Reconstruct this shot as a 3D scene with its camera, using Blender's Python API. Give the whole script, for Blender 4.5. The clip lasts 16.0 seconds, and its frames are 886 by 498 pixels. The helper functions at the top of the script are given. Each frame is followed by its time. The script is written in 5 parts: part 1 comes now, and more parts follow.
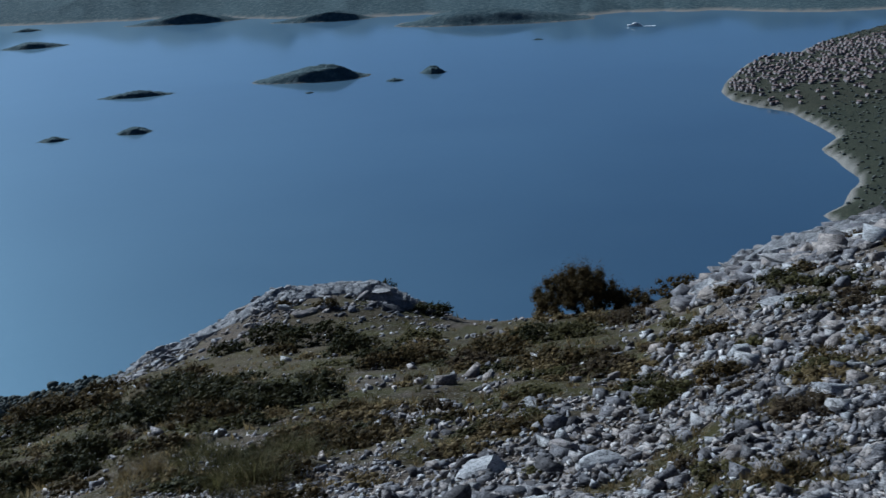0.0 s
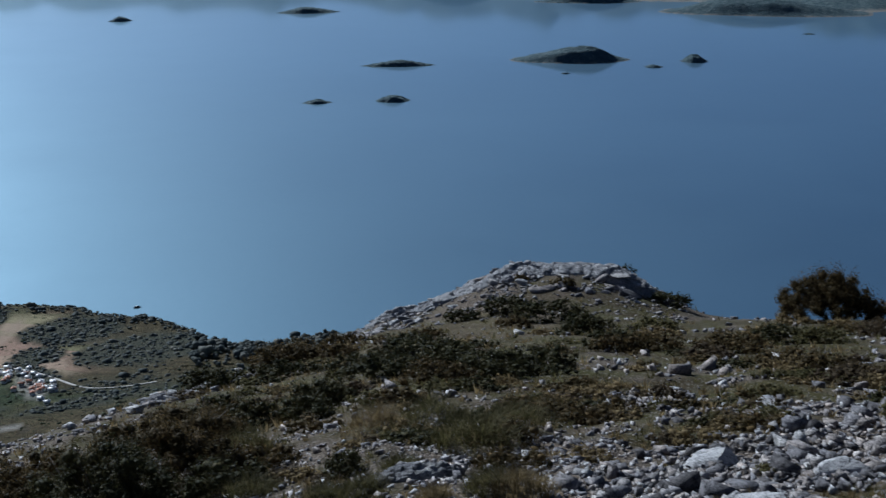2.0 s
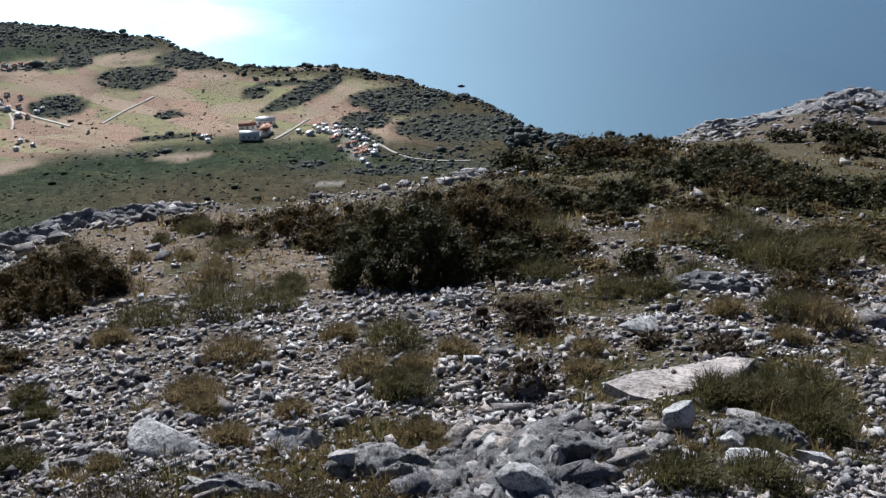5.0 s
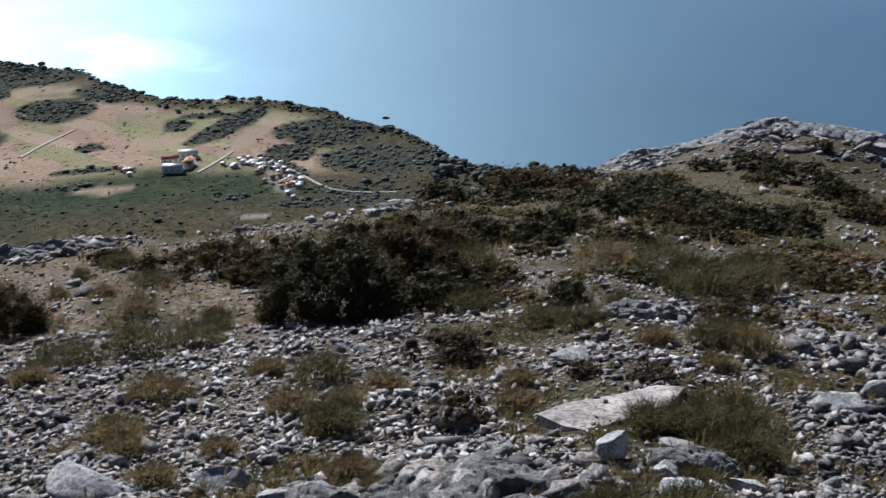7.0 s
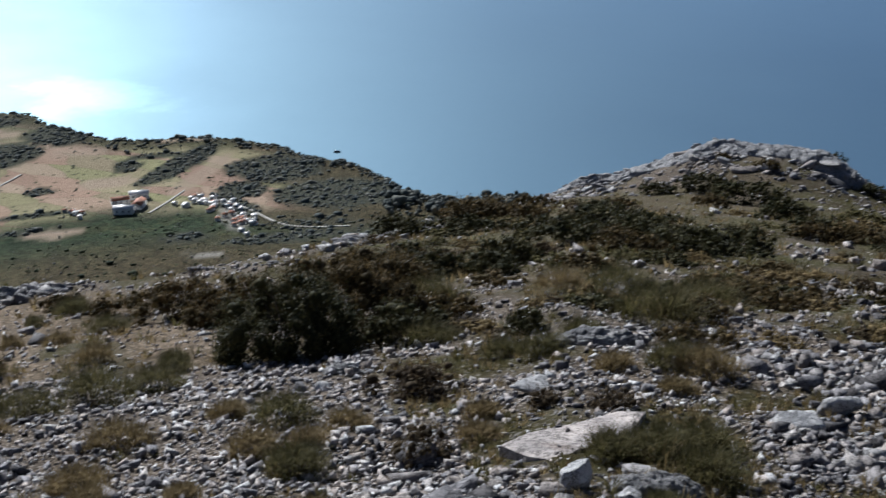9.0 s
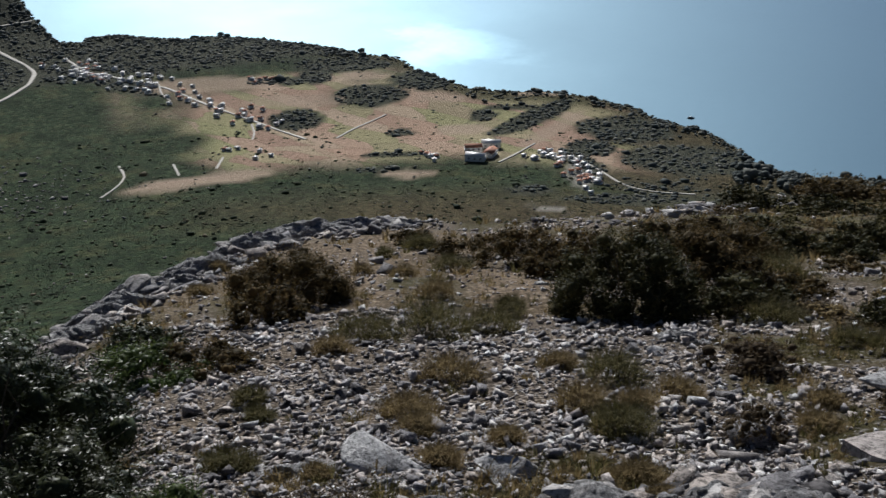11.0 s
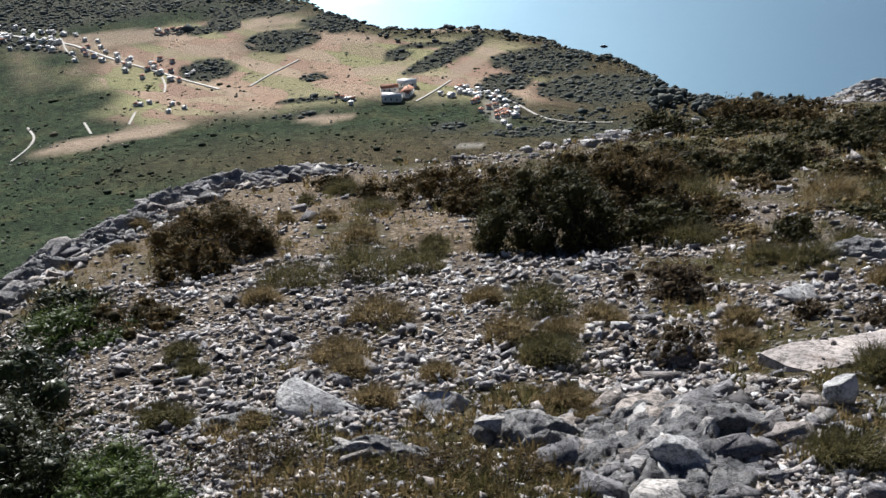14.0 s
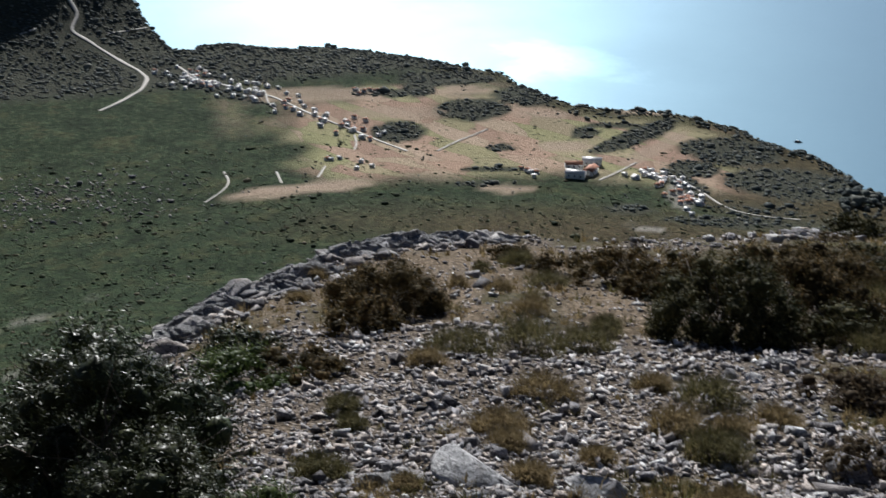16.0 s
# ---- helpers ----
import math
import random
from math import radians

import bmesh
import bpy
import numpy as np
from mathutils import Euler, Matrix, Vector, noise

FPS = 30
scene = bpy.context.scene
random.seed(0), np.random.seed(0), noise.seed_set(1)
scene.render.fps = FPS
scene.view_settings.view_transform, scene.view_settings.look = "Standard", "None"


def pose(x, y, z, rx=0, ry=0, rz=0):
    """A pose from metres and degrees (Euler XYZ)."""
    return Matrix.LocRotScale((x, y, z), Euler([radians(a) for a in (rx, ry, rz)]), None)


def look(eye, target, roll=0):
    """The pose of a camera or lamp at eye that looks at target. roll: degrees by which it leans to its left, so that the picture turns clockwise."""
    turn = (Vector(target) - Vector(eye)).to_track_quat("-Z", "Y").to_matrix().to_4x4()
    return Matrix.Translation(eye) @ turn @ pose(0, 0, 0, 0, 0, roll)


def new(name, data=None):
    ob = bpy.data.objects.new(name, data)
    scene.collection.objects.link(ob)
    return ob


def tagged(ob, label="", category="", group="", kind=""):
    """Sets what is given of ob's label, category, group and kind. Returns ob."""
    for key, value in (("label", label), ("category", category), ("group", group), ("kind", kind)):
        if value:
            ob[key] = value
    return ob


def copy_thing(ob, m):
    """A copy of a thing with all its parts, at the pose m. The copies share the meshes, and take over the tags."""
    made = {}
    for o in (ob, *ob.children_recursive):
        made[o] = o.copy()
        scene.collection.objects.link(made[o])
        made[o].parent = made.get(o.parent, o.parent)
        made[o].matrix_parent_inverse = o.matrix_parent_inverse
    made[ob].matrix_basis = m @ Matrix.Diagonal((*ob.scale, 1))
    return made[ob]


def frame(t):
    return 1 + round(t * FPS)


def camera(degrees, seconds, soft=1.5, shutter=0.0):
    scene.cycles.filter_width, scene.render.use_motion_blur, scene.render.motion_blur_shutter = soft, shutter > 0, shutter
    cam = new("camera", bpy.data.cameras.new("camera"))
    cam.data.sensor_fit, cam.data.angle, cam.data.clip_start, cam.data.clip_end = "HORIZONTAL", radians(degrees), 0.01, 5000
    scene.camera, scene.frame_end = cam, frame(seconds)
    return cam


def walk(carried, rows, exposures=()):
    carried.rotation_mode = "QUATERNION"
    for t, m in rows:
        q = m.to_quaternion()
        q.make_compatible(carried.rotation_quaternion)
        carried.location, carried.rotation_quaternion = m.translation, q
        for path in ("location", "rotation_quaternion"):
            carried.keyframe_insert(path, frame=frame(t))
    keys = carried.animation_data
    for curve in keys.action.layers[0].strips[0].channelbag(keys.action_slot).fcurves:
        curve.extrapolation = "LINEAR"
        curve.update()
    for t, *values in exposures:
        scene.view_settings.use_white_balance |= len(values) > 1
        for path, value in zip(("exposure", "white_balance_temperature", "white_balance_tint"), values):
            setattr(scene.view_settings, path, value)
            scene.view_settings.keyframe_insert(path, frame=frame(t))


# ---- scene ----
cam = camera(41.6, 16.0, soft=1.3, shutter=0.4)
# seconds, eye, then heading to the left of +y, tilt and lean in degrees
PATH = [
    (0, 0.147, -0.151, 1.845, 1.95, -17.15, -2.69),
    (0.5, 0.114, -0.120, 1.791, 4.78, -17.71, -2.01),
    (1, 0.111, -0.132, 1.753, 8.15, -18.08, -1.34),
    (1.5, 0.078, -0.156, 1.765, 10.99, -18.14, -0.65),
    (2, 0.079, -0.131, 1.727, 14.28, -17.70, -0.78),
    (2.5, 0.095, -0.082, 1.656, 17.09, -17.04, -0.81),
    (3, 0.065, -0.066, 1.603, 20.36, -17.68, -0.15),
    (3.5, 0.046, -0.011, 1.591, 23.28, -20.25, 0.17),
    (4, 0.013, 0.018, 1.603, 26.72, -24.75, -0.02),
    (4.2, 0.038, -0.002, 1.609, 27.96, -25.98, 0.05),
    (6.3, 0.012, 0.018, 1.564, 31.85, -28.14, 1.79),
    (6.5, 0.003, 0.030, 1.564, 30.58, -27.42, 1.79),
    (7, -0.007, 0.051, 1.562, 26.71, -25.99, 2.24),
    (7.5, 0.008, 0.039, 1.585, 23.50, -24.85, 2.72),
    (8, 0.022, 0.024, 1.604, 20.72, -23.49, 2.66),
    (8.5, 0.015, 0.024, 1.604, 20.92, -23.25, 2.05),
    (9, -0.008, 0.037, 1.590, 24.34, -24.41, 1.12),
    (9.5, -0.054, 0.088, 1.549, 29.43, -25.17, 0.17),
    (10, -0.082, 0.107, 1.524, 35.65, -25.77, -0.64),
    (10.2, -0.099, 0.108, 1.504, 37.18, -25.97, -0.45),
    (12.3, -0.104, 0.083, 1.510, 47.83, -27.16, -1.43),
    (12.5, -0.101, 0.084, 1.509, 47.67, -27.48, -1.81),
    (13, -0.098, 0.095, 1.504, 46.25, -28.45, -3.02),
    (13.5, -0.079, 0.081, 1.521, 42.43, -29.47, -3.32),
    (14, -0.047, 0.054, 1.550, 38.51, -29.44, -2.00),
    (14.5, -0.040, 0.047, 1.559, 37.25, -28.92, -0.65),
    (15, -0.066, 0.066, 1.541, 39.54, -28.24, 0.02),
    (15.5, -0.083, 0.074, 1.527, 44.00, -27.20, -0.18),
    (16, -0.104, 0.090, 1.509, 47.91, -25.71, -0.39),
]


def turned(x, y, z, yaw, pitch, lean):
    return pose(x, y, z, 90, 0, yaw) @ pose(0, 0, 0, pitch, 0, 0) @ pose(0, 0, 0, 0, 0, lean)


EXPOSURE = [
    (0, 0.13, 5100, 2), (0.5, -0.22, 4900, 1), (1, -0.22, 5000, 2), (1.5, -0.12, 5200, 3), (2, 0.13, 5300, 5), (2.5, 0.00, 5300, 5),
    (3, -0.35, 5300, 5), (3.5, -0.90, 5400, 4), (4.2, 0.18, 5700, 8), (6.3, 0.93, 5900, 8), (7, 0.63, 5800, 8), (8.5, 0.53, 5800, 7),
    (9, 0.58, 5800, 7), (9.5, 0.73, 5800, 7), (10, 0.28, 5900, 8), (12.5, 0.29, 6200, 8), (13.5, 0.81, 6200, 8), (14.5, 0.99, 6100, 8),
    (15.5, 0.66, 6100, 8), (16, 0.56, 6100, 8)]
walk(cam, [(t, turned(*row)) for t, *row in PATH], EXPOSURE)

# ---- light ----
SUN_LEFT, SUN_UP = 53.0, 30.0
sun_way = Vector((-math.sin(radians(SUN_LEFT)) * math.cos(radians(SUN_UP)), math.cos(radians(SUN_LEFT)) * math.cos(radians(SUN_UP)), math.sin(radians(SUN_UP))))
world = bpy.data.worlds.new("sky")
scene.world = world
world.use_nodes = True
wn = world.node_tree.nodes
sky = wn.new("ShaderNodeTexSky")
sky.sky_type, sky.sun_disc = "NISHITA", False
sky.sun_elevation, sky.sun_rotation = radians(SUN_UP), radians(-SUN_LEFT)
sky.altitude, sky.air_density, sky.dust_density, sky.ozone_density = 300, 0.45, 0.5, 1.5
world.node_tree.links.new(sky.outputs[0], wn["Background"].inputs[0])
wn["Background"].inputs[1].default_value = 0.05
sun = new("sun", bpy.data.lights.new("sun", "SUN"))
sun.data.energy, sun.data.angle, sun.data.color = 5.0, radians(0.55), (1.0, 0.955, 0.90)
sun.matrix_world = look((0, 0, 60), Vector((0, 0, 60)) - sun_way)

# ---- materials ----
SEA_LEVEL = -328.0


class Nodes:
    """A short way to write a node material."""

    def __init__(self, name):
        self.mat = bpy.data.materials.new(name)
        self.mat.use_nodes = True
        self.tree = self.mat.node_tree
        self.shader = self.tree.nodes["Principled BSDF"]
        self.place = self.add("ShaderNodeNewGeometry").outputs["Position"]

    def add(self, kind, **inputs):
        node = self.tree.nodes.new(kind)
        for key, value in inputs.items():
            self.set(node.inputs[key.replace("_", " ")], value)
        return node

    def set(self, socket, value):
        if isinstance(value, bpy.types.NodeSocket):
            self.tree.links.new(value, socket)
        else:
            socket.default_value = value

    def noise(self, scale, detail=4.0, rough=0.55, vector=None):
        node = self.add("ShaderNodeTexNoise", Scale=scale, Detail=detail, Roughness=rough)
        self.set(node.inputs["Vector"], vector or self.place)
        return node.outputs["Fac"]

    def ramp(self, fac, *stops):
        node = self.add("ShaderNodeValToRGB", Fac=fac)
        while len(node.color_ramp.elements) < len(stops):
            node.color_ramp.elements.new(0.5)
        for element, (at, colour) in zip(node.color_ramp.elements, stops):
            element.position = at
            element.color = (*colour, 1) if isinstance(colour, tuple) else (colour, colour, colour, 1)
        return node.outputs["Color"]

    def mix(self, fac, a, b, blend="MIX"):
        node = self.add("ShaderNodeMix")
        node.data_type, node.blend_type = "RGBA", blend
        for socket, value in ((node.inputs[0], fac), (node.inputs[6], a), (node.inputs[7], b)):
            self.set(socket, (*value, 1) if isinstance(value, tuple) else value)
        return node.outputs[2]

    def math(self, op, a, b=0.0):
        node = self.add("ShaderNodeMath")
        node.operation = op
        self.set(node.inputs[0], a)
        self.set(node.inputs[1], b)
        return node.outputs[0]

    def attribute(self, name):
        node = self.add("ShaderNodeAttribute")
        node.attribute_name = name
        return node.outputs["Fac"]

    def done(self, colour, rough=0.9, height=None, depth=0.02, strength=1.0, **rest):
        self.set(self.shader.inputs["Base Color"], (*colour, 1) if isinstance(colour, tuple) else colour)
        self.set(self.shader.inputs["Roughness"], rough)
        if height is not None:
            bump = self.add("ShaderNodeBump", Height=height, Distance=depth, Strength=strength)
            self.set(self.shader.inputs["Normal"], bump.outputs[0])
        for key, value in rest.items():
            self.set(self.shader.inputs[key.replace("_", " ")], value)
        return self.mat


def limestone(n, scale=1.0):
    """Weathered grey limestone: pale faces, dark lichen and thin cracks."""
    tone = n.ramp(n.noise(5 * scale, 9, 0.74), (0.30, (0.20, 0.203, 0.21)), (0.47, (0.40, 0.40, 0.405)), (0.66, (0.64, 0.63, 0.62)))
    tone = n.mix(1.0, tone, n.ramp(n.noise(48 * scale, 8, 0.8), (0.38, 0.35), (0.5, 1.0)), "MULTIPLY")
    for size, thin in ((4.5, 0.014), (13.0, 0.02)):
        off = n.math("ABSOLUTE", n.math("SUBTRACT", n.noise(size * scale, 6, 0.62), 0.5))
        tone = n.mix(1.0, tone, n.ramp(off, (0.0, 0.38), (thin, 1.0)), "MULTIPLY")
    return n.mix(n.ramp(n.noise(7 * scale, 3), (0.60, 0.0), (0.78, 0.4)), tone, (0.24, 0.185, 0.155))


def island_random(n):
    return n.tree.nodes[n.add("ShaderNodeNewGeometry").name].outputs["Random Per Island"]


def cells(n, scale, vector=None, edge=False):
    node = n.add("ShaderNodeTexVoronoi", Scale=scale)
    if edge:
        node.feature = "DISTANCE_TO_EDGE"
    n.set(node.inputs["Vector"], vector or n.place)
    return node


def first(n, colour):
    node = n.add("ShaderNodeSeparateColor")
    n.set(node.inputs[0], colour)
    return node.outputs[0]


def ground_material():
    n = Nodes("hillside")
    near, farm = n.attribute("near"), n.attribute("farm")
    # gravel, soil and dry grass near by
    grit = cells(n, 34.0)
    gravel = n.ramp(first(n, grit.outputs["Color"]), (0.0, (0.045, 0.036, 0.028)), (0.5, (0.145, 0.114, 0.09)), (1.0, (0.36, 0.31, 0.27)))
    gravel = n.mix(n.ramp(grit.outputs["Distance"], (0.2, 0.0), (0.7, 0.85)), gravel, (0.035, 0.03, 0.025))
    gravel = n.mix(n.ramp(n.noise(1.3, 5, 0.6), (0.45, 0.0), (0.7, 0.55)), gravel, (0.15, 0.115, 0.08))
    soil = n.ramp(n.noise(22, 8, 0.75), (0.34, (0.014, 0.011, 0.006)), (0.5, (0.04, 0.031, 0.015)), (0.68, (0.09, 0.066, 0.033)))
    soil = n.mix(n.ramp(n.noise(0.7, 5, 0.7), (0.4, 0.0), (0.62, 0.6)), soil, n.mix(0.5, soil, (0.10, 0.105, 0.03)))
    fine = cells(n, 21.0)
    soil = n.mix(n.ramp(first(n, fine.outputs["Color"]), (0.6, 0.0), (0.8, 0.7)), soil, n.mix(n.ramp(fine.outputs["Distance"], (0.15, 0.0), (0.6, 1.0)), (0.28, 0.265, 0.25), soil))
    near_colour = n.mix(n.attribute("grass"), gravel, soil)
    tan = n.ramp(n.noise(9, 8, 0.72), (0.34, (0.08, 0.058, 0.038)), (0.5, (0.20, 0.15, 0.105)), (0.66, (0.40, 0.32, 0.24)))
    tan = n.mix(n.ramp(fine.outputs["Distance"], (0.2, 0.0), (0.7, 0.8)), tan, (0.06, 0.046, 0.03))
    near_colour = n.mix(n.attribute("earth"), near_colour, tan)
    # round bushes over stony earth further off
    big, small = cells(n, 0.33), cells(n, 0.8)
    earth = n.ramp(n.noise(0.9, 8, 0.75), (0.35, (0.017, 0.030, 0.016)), (0.50, (0.040, 0.061, 0.030)), (0.60, (0.078, 0.098, 0.048)), (0.72, (0.21, 0.205, 0.13)))
    bush = n.ramp(n.noise(2.0, 6, 0.8), (0.35, (0.009, 0.019, 0.010)), (0.65, (0.034, 0.060, 0.028)))
    scrub = n.mix(n.ramp(big.outputs["Distance"], (0.30, 1.0), (0.52, 0.0)), earth, bush)
    scrub = n.mix(n.ramp(small.outputs["Distance"], (0.24, 0.9), (0.46, 0.0)), scrub, bush)
    patch = n.noise(0.04, 7, 0.68)
    scrub = n.mix(n.ramp(patch, (0.36, 0.75), (0.48, 0.0)), scrub, (0.018, 0.028, 0.014))
    scrub = n.mix(n.ramp(patch, (0.52, 0.0), (0.64, 0.7)), scrub, n.ramp(n.noise(0.8, 7, 0.75), (0.4, (0.05, 0.064, 0.025)), (0.62, (0.125, 0.112, 0.056))))
    dry = n.ramp(n.noise(1.1, 8, 0.78), (0.36, (0.038, 0.033, 0.018)), (0.5, (0.088, 0.07, 0.038)), (0.66, (0.19, 0.145, 0.085)))
    scrub = n.mix(n.attribute("dry"), scrub, n.mix(n.ramp(small.outputs["Distance"], (0.2, 0.7), (0.4, 0.0)), dry, bush))
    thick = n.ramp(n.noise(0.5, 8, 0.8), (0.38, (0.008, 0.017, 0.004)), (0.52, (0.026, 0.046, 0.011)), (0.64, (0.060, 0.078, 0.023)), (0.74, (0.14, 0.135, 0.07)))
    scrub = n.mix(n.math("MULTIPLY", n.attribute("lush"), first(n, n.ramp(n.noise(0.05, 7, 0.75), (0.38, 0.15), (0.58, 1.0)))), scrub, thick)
    scrub = n.mix(1.0, scrub, n.ramp(n.noise(0.17, 8, 0.78), (0.36, 0.32), (0.5, 0.74), (0.64, 1.25)), "MULTIPLY")
    turn = n.add("ShaderNodeMapping")
    n.set(turn.inputs["Vector"], n.place)
    turn.inputs["Rotation"].default_value, turn.inputs["Scale"].default_value = (0, 0, radians(40)), (0.021, 0.058, 0.0)
    bent = n.mix(0.35, turn.outputs[0], n.mix(1.0, turn.outputs[0], n.add("ShaderNodeTexNoise", Vector=turn.outputs[0], Scale=1.6).outputs["Color"], "ADD"))
    plot = cells(n, 1.0, bent)
    field = n.ramp(first(n, plot.outputs["Color"]), (0.0, (0.33, 0.218, 0.165)), (0.3, (0.401, 0.271, 0.201)), (0.55, (0.425, 0.319, 0.236)), (0.75, (0.295, 0.283, 0.147)), (1.0, (0.307, 0.248, 0.165)))
    field = n.mix(n.ramp(n.noise(0.5, 8, 0.75), (0.4, 0.0), (0.65, 0.7)), field, n.mix(0.6, field, (0.10, 0.10, 0.055)))
    rim = cells(n, 1.0, bent, True)
    field = n.mix(n.ramp(rim.outputs["Distance"], (0.02, 0.14), (0.07, 0.0)), field, (0.06, 0.066, 0.03))
    spots = cells(n, 0.16)
    field = n.mix(n.ramp(spots.outputs["Distance"], (0.16, 0.8), (0.3, 0.0)), field, n.mix(n.ramp(first(n, spots.outputs["Color"]), (0.62, 0.0), (0.66, 1.0)), field, (0.05, 0.06, 0.032)))
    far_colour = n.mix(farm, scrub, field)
    far_colour = n.mix(n.attribute("wood"), far_colour, n.ramp(n.noise(0.6, 6, 0.75), (0.35, (0.024, 0.031, 0.024)), (0.5, (0.048, 0.052, 0.038)), (0.66, (0.11, 0.095, 0.068))))
    far_colour = n.mix(n.attribute("plough"), far_colour, n.ramp(n.noise(0.5, 7, 0.7), (0.3, (0.26, 0.195, 0.14)), (0.7, (0.40, 0.315, 0.24))))
    far_colour = n.mix(n.attribute("bare"), far_colour, n.ramp(n.noise(0.8, 8, 0.75), (0.35, (0.12, 0.11, 0.095)), (0.65, (0.40, 0.375, 0.33))))
    relief = n.mix(near, n.noise(1.2, 8, 0.75), n.mix(n.attribute("grass"), grit.outputs["Distance"], n.noise(60, 6, 0.75)))
    deep = n.mix(near, (1.2, 1.2, 1.2), (0.03, 0.03, 0.03))
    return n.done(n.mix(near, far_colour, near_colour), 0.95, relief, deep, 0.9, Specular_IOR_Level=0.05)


def water_material():
    n = Nodes("water")
    ripple = n.noise(0.11, 7, 0.62)
    # ruffled water spreads the sun's glitter; calm lanes lie between
    lanes = n.ramp(n.noise(0.0023, 6, 0.6), (0.38, 0.61), (0.62, 0.67))
    off = n.add("ShaderNodeVectorMath")
    off.operation = "SUBTRACT"
    n.set(off.inputs[0], n.place)
    off.inputs[1].default_value = (-735, 830, SEA_LEVEL)
    turn = n.add("ShaderNodeMapping")
    n.set(turn.inputs["Vector"], off.outputs[0])
    turn.inputs["Rotation"].default_value, turn.inputs["Scale"].default_value = (0, 0, radians(-20)), (1 / 230, 1 / 170, 0)
    far = n.add("ShaderNodeVectorMath")
    far.operation = "LENGTH"
    n.set(far.inputs[0], turn.outputs[0])
    slick = n.ramp(n.math("ADD", far.outputs["Value"], n.math("MULTIPLY", n.noise(0.009, 7, 0.7), 1.3)), (0.45, 1.0), (1.75, 0.0))
    rough = n.mix(slick, lanes, (0.43, 0.43, 0.43))
    body = n.ramp(n.noise(0.0012, 3, 0.5), (0.3, (0.0005, 0.010, 0.044)), (0.7, (0.001, 0.014, 0.056)))
    # the tinted sheen stands in for haze and brightens the far water
    return n.done(body, rough, ripple, 0.8, 0.2, IOR=2.0, Specular_Tint=(0.66, 0.88, 1.0, 1), Specular_IOR_Level=n.ramp(slick, (0.0, 0.85), (1.0, 1.0)), Coat_Weight=1.0, Coat_Roughness=0.08, Coat_IOR=1.33, Coat_Tint=(0.82, 0.95, 1.0, 1), Sheen_Weight=0.4, Sheen_Roughness=0.2, Sheen_Tint=(0.58, 0.84, 1.0, 1))


def stone_material(name, scale=1.0, light=1.0):
    n = Nodes(name)
    tone = n.mix(1.0, limestone(n, scale), n.ramp(island_random(n), (0.0, (0.26 * light, 0.24 * light, 0.24 * light)), (0.35, (0.70 * light, 0.68 * light, 0.71 * light)), (0.7, (1.06 * light, 0.92 * light, 0.82 * light)), (1.0, (1.3 * light, 1.3 * light, 1.3 * light))), "MULTIPLY")
    return n.done(tone, 0.88, n.noise(26 * scale, 6, 0.7), 0.02 / scale, 0.9, Specular_IOR_Level=0.15)


def bedrock_material():
    """Bare limestone, paler on the worn faces, with dark lichen and rain stains."""
    n = Nodes("bedrock")
    tone = n.mix(1.0, limestone(n, 1.3), n.ramp(n.noise(2.1, 5, 0.6), (0.35, (0.50, 0.50, 0.52)), (0.65, (0.95, 0.93, 0.92))), "MULTIPLY")
    return n.done(tone, 0.9, n.noise(30, 8, 0.8), 0.045, 1.0, Specular_IOR_Level=0.12)


def leaf_material(name, *stops, gloss=0.6, thin=0.35, shine=0.12):
    """Foliage whose leaves differ one from the next and let some light through."""
    n = Nodes(name)
    k = n.ramp(island_random(n), *stops)
    k = n.mix(n.ramp(n.noise(1.2, 3), (0.35, 0.0), (0.7, 0.6)), k, n.mix(0.5, k, (0.07, 0.058, 0.024)))
    mat = n.done(k, gloss, Specular_IOR_Level=shine)
    glow = n.add("ShaderNodeBsdfTranslucent", Color=k)
    both = n.add("ShaderNodeMixShader", Fac=thin)
    n.set(both.inputs[1], n.shader.outputs[0])
    n.set(both.inputs[2], glow.outputs[0])
    n.set(n.tree.nodes["Material Output"].inputs["Surface"], both.outputs[0])
    return mat


def plain_material(name, a, b, scale, rough=0.85, depth=0.01):
    n = Nodes(name)
    v = n.noise(scale, 5, 0.65)
    return n.done(n.ramp(v, (0.3, a), (0.7, b)), rough, v, depth)


def hazed_wood_material():
    n = Nodes("hazed_island_woods")
    # distance haze is put into the base colour: woods pale and blue-grey
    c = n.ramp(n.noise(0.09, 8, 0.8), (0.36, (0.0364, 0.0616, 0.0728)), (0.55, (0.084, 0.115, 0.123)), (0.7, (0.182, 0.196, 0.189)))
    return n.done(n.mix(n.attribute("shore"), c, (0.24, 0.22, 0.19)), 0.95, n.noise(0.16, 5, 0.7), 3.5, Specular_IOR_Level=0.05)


GROUND, WATER, ISLE = ground_material(), water_material(), hazed_wood_material()
STONE, BOULDER, BLOCK = stone_material("rubble_stone", 2.0, 0.98), stone_material("boulder_stone", 1.0, 0.80), stone_material("ledge_stone", 0.6, 0.70)
SLAB = stone_material("slab_stone", 0.5, 0.98)
BEDROCK = bedrock_material()
GRASS = leaf_material("dry_grass", (0.0, (0.09, 0.065, 0.03)), (0.5, (0.19, 0.138, 0.064)), (1.0, (0.33, 0.25, 0.13)), gloss=0.8, thin=0.45)
GREEN_GRASS = leaf_material("green_grass", (0.0, (0.045, 0.043, 0.016)), (0.6, (0.095, 0.086, 0.033)), (1.0, (0.18, 0.15, 0.068)), gloss=0.8, thin=0.45)
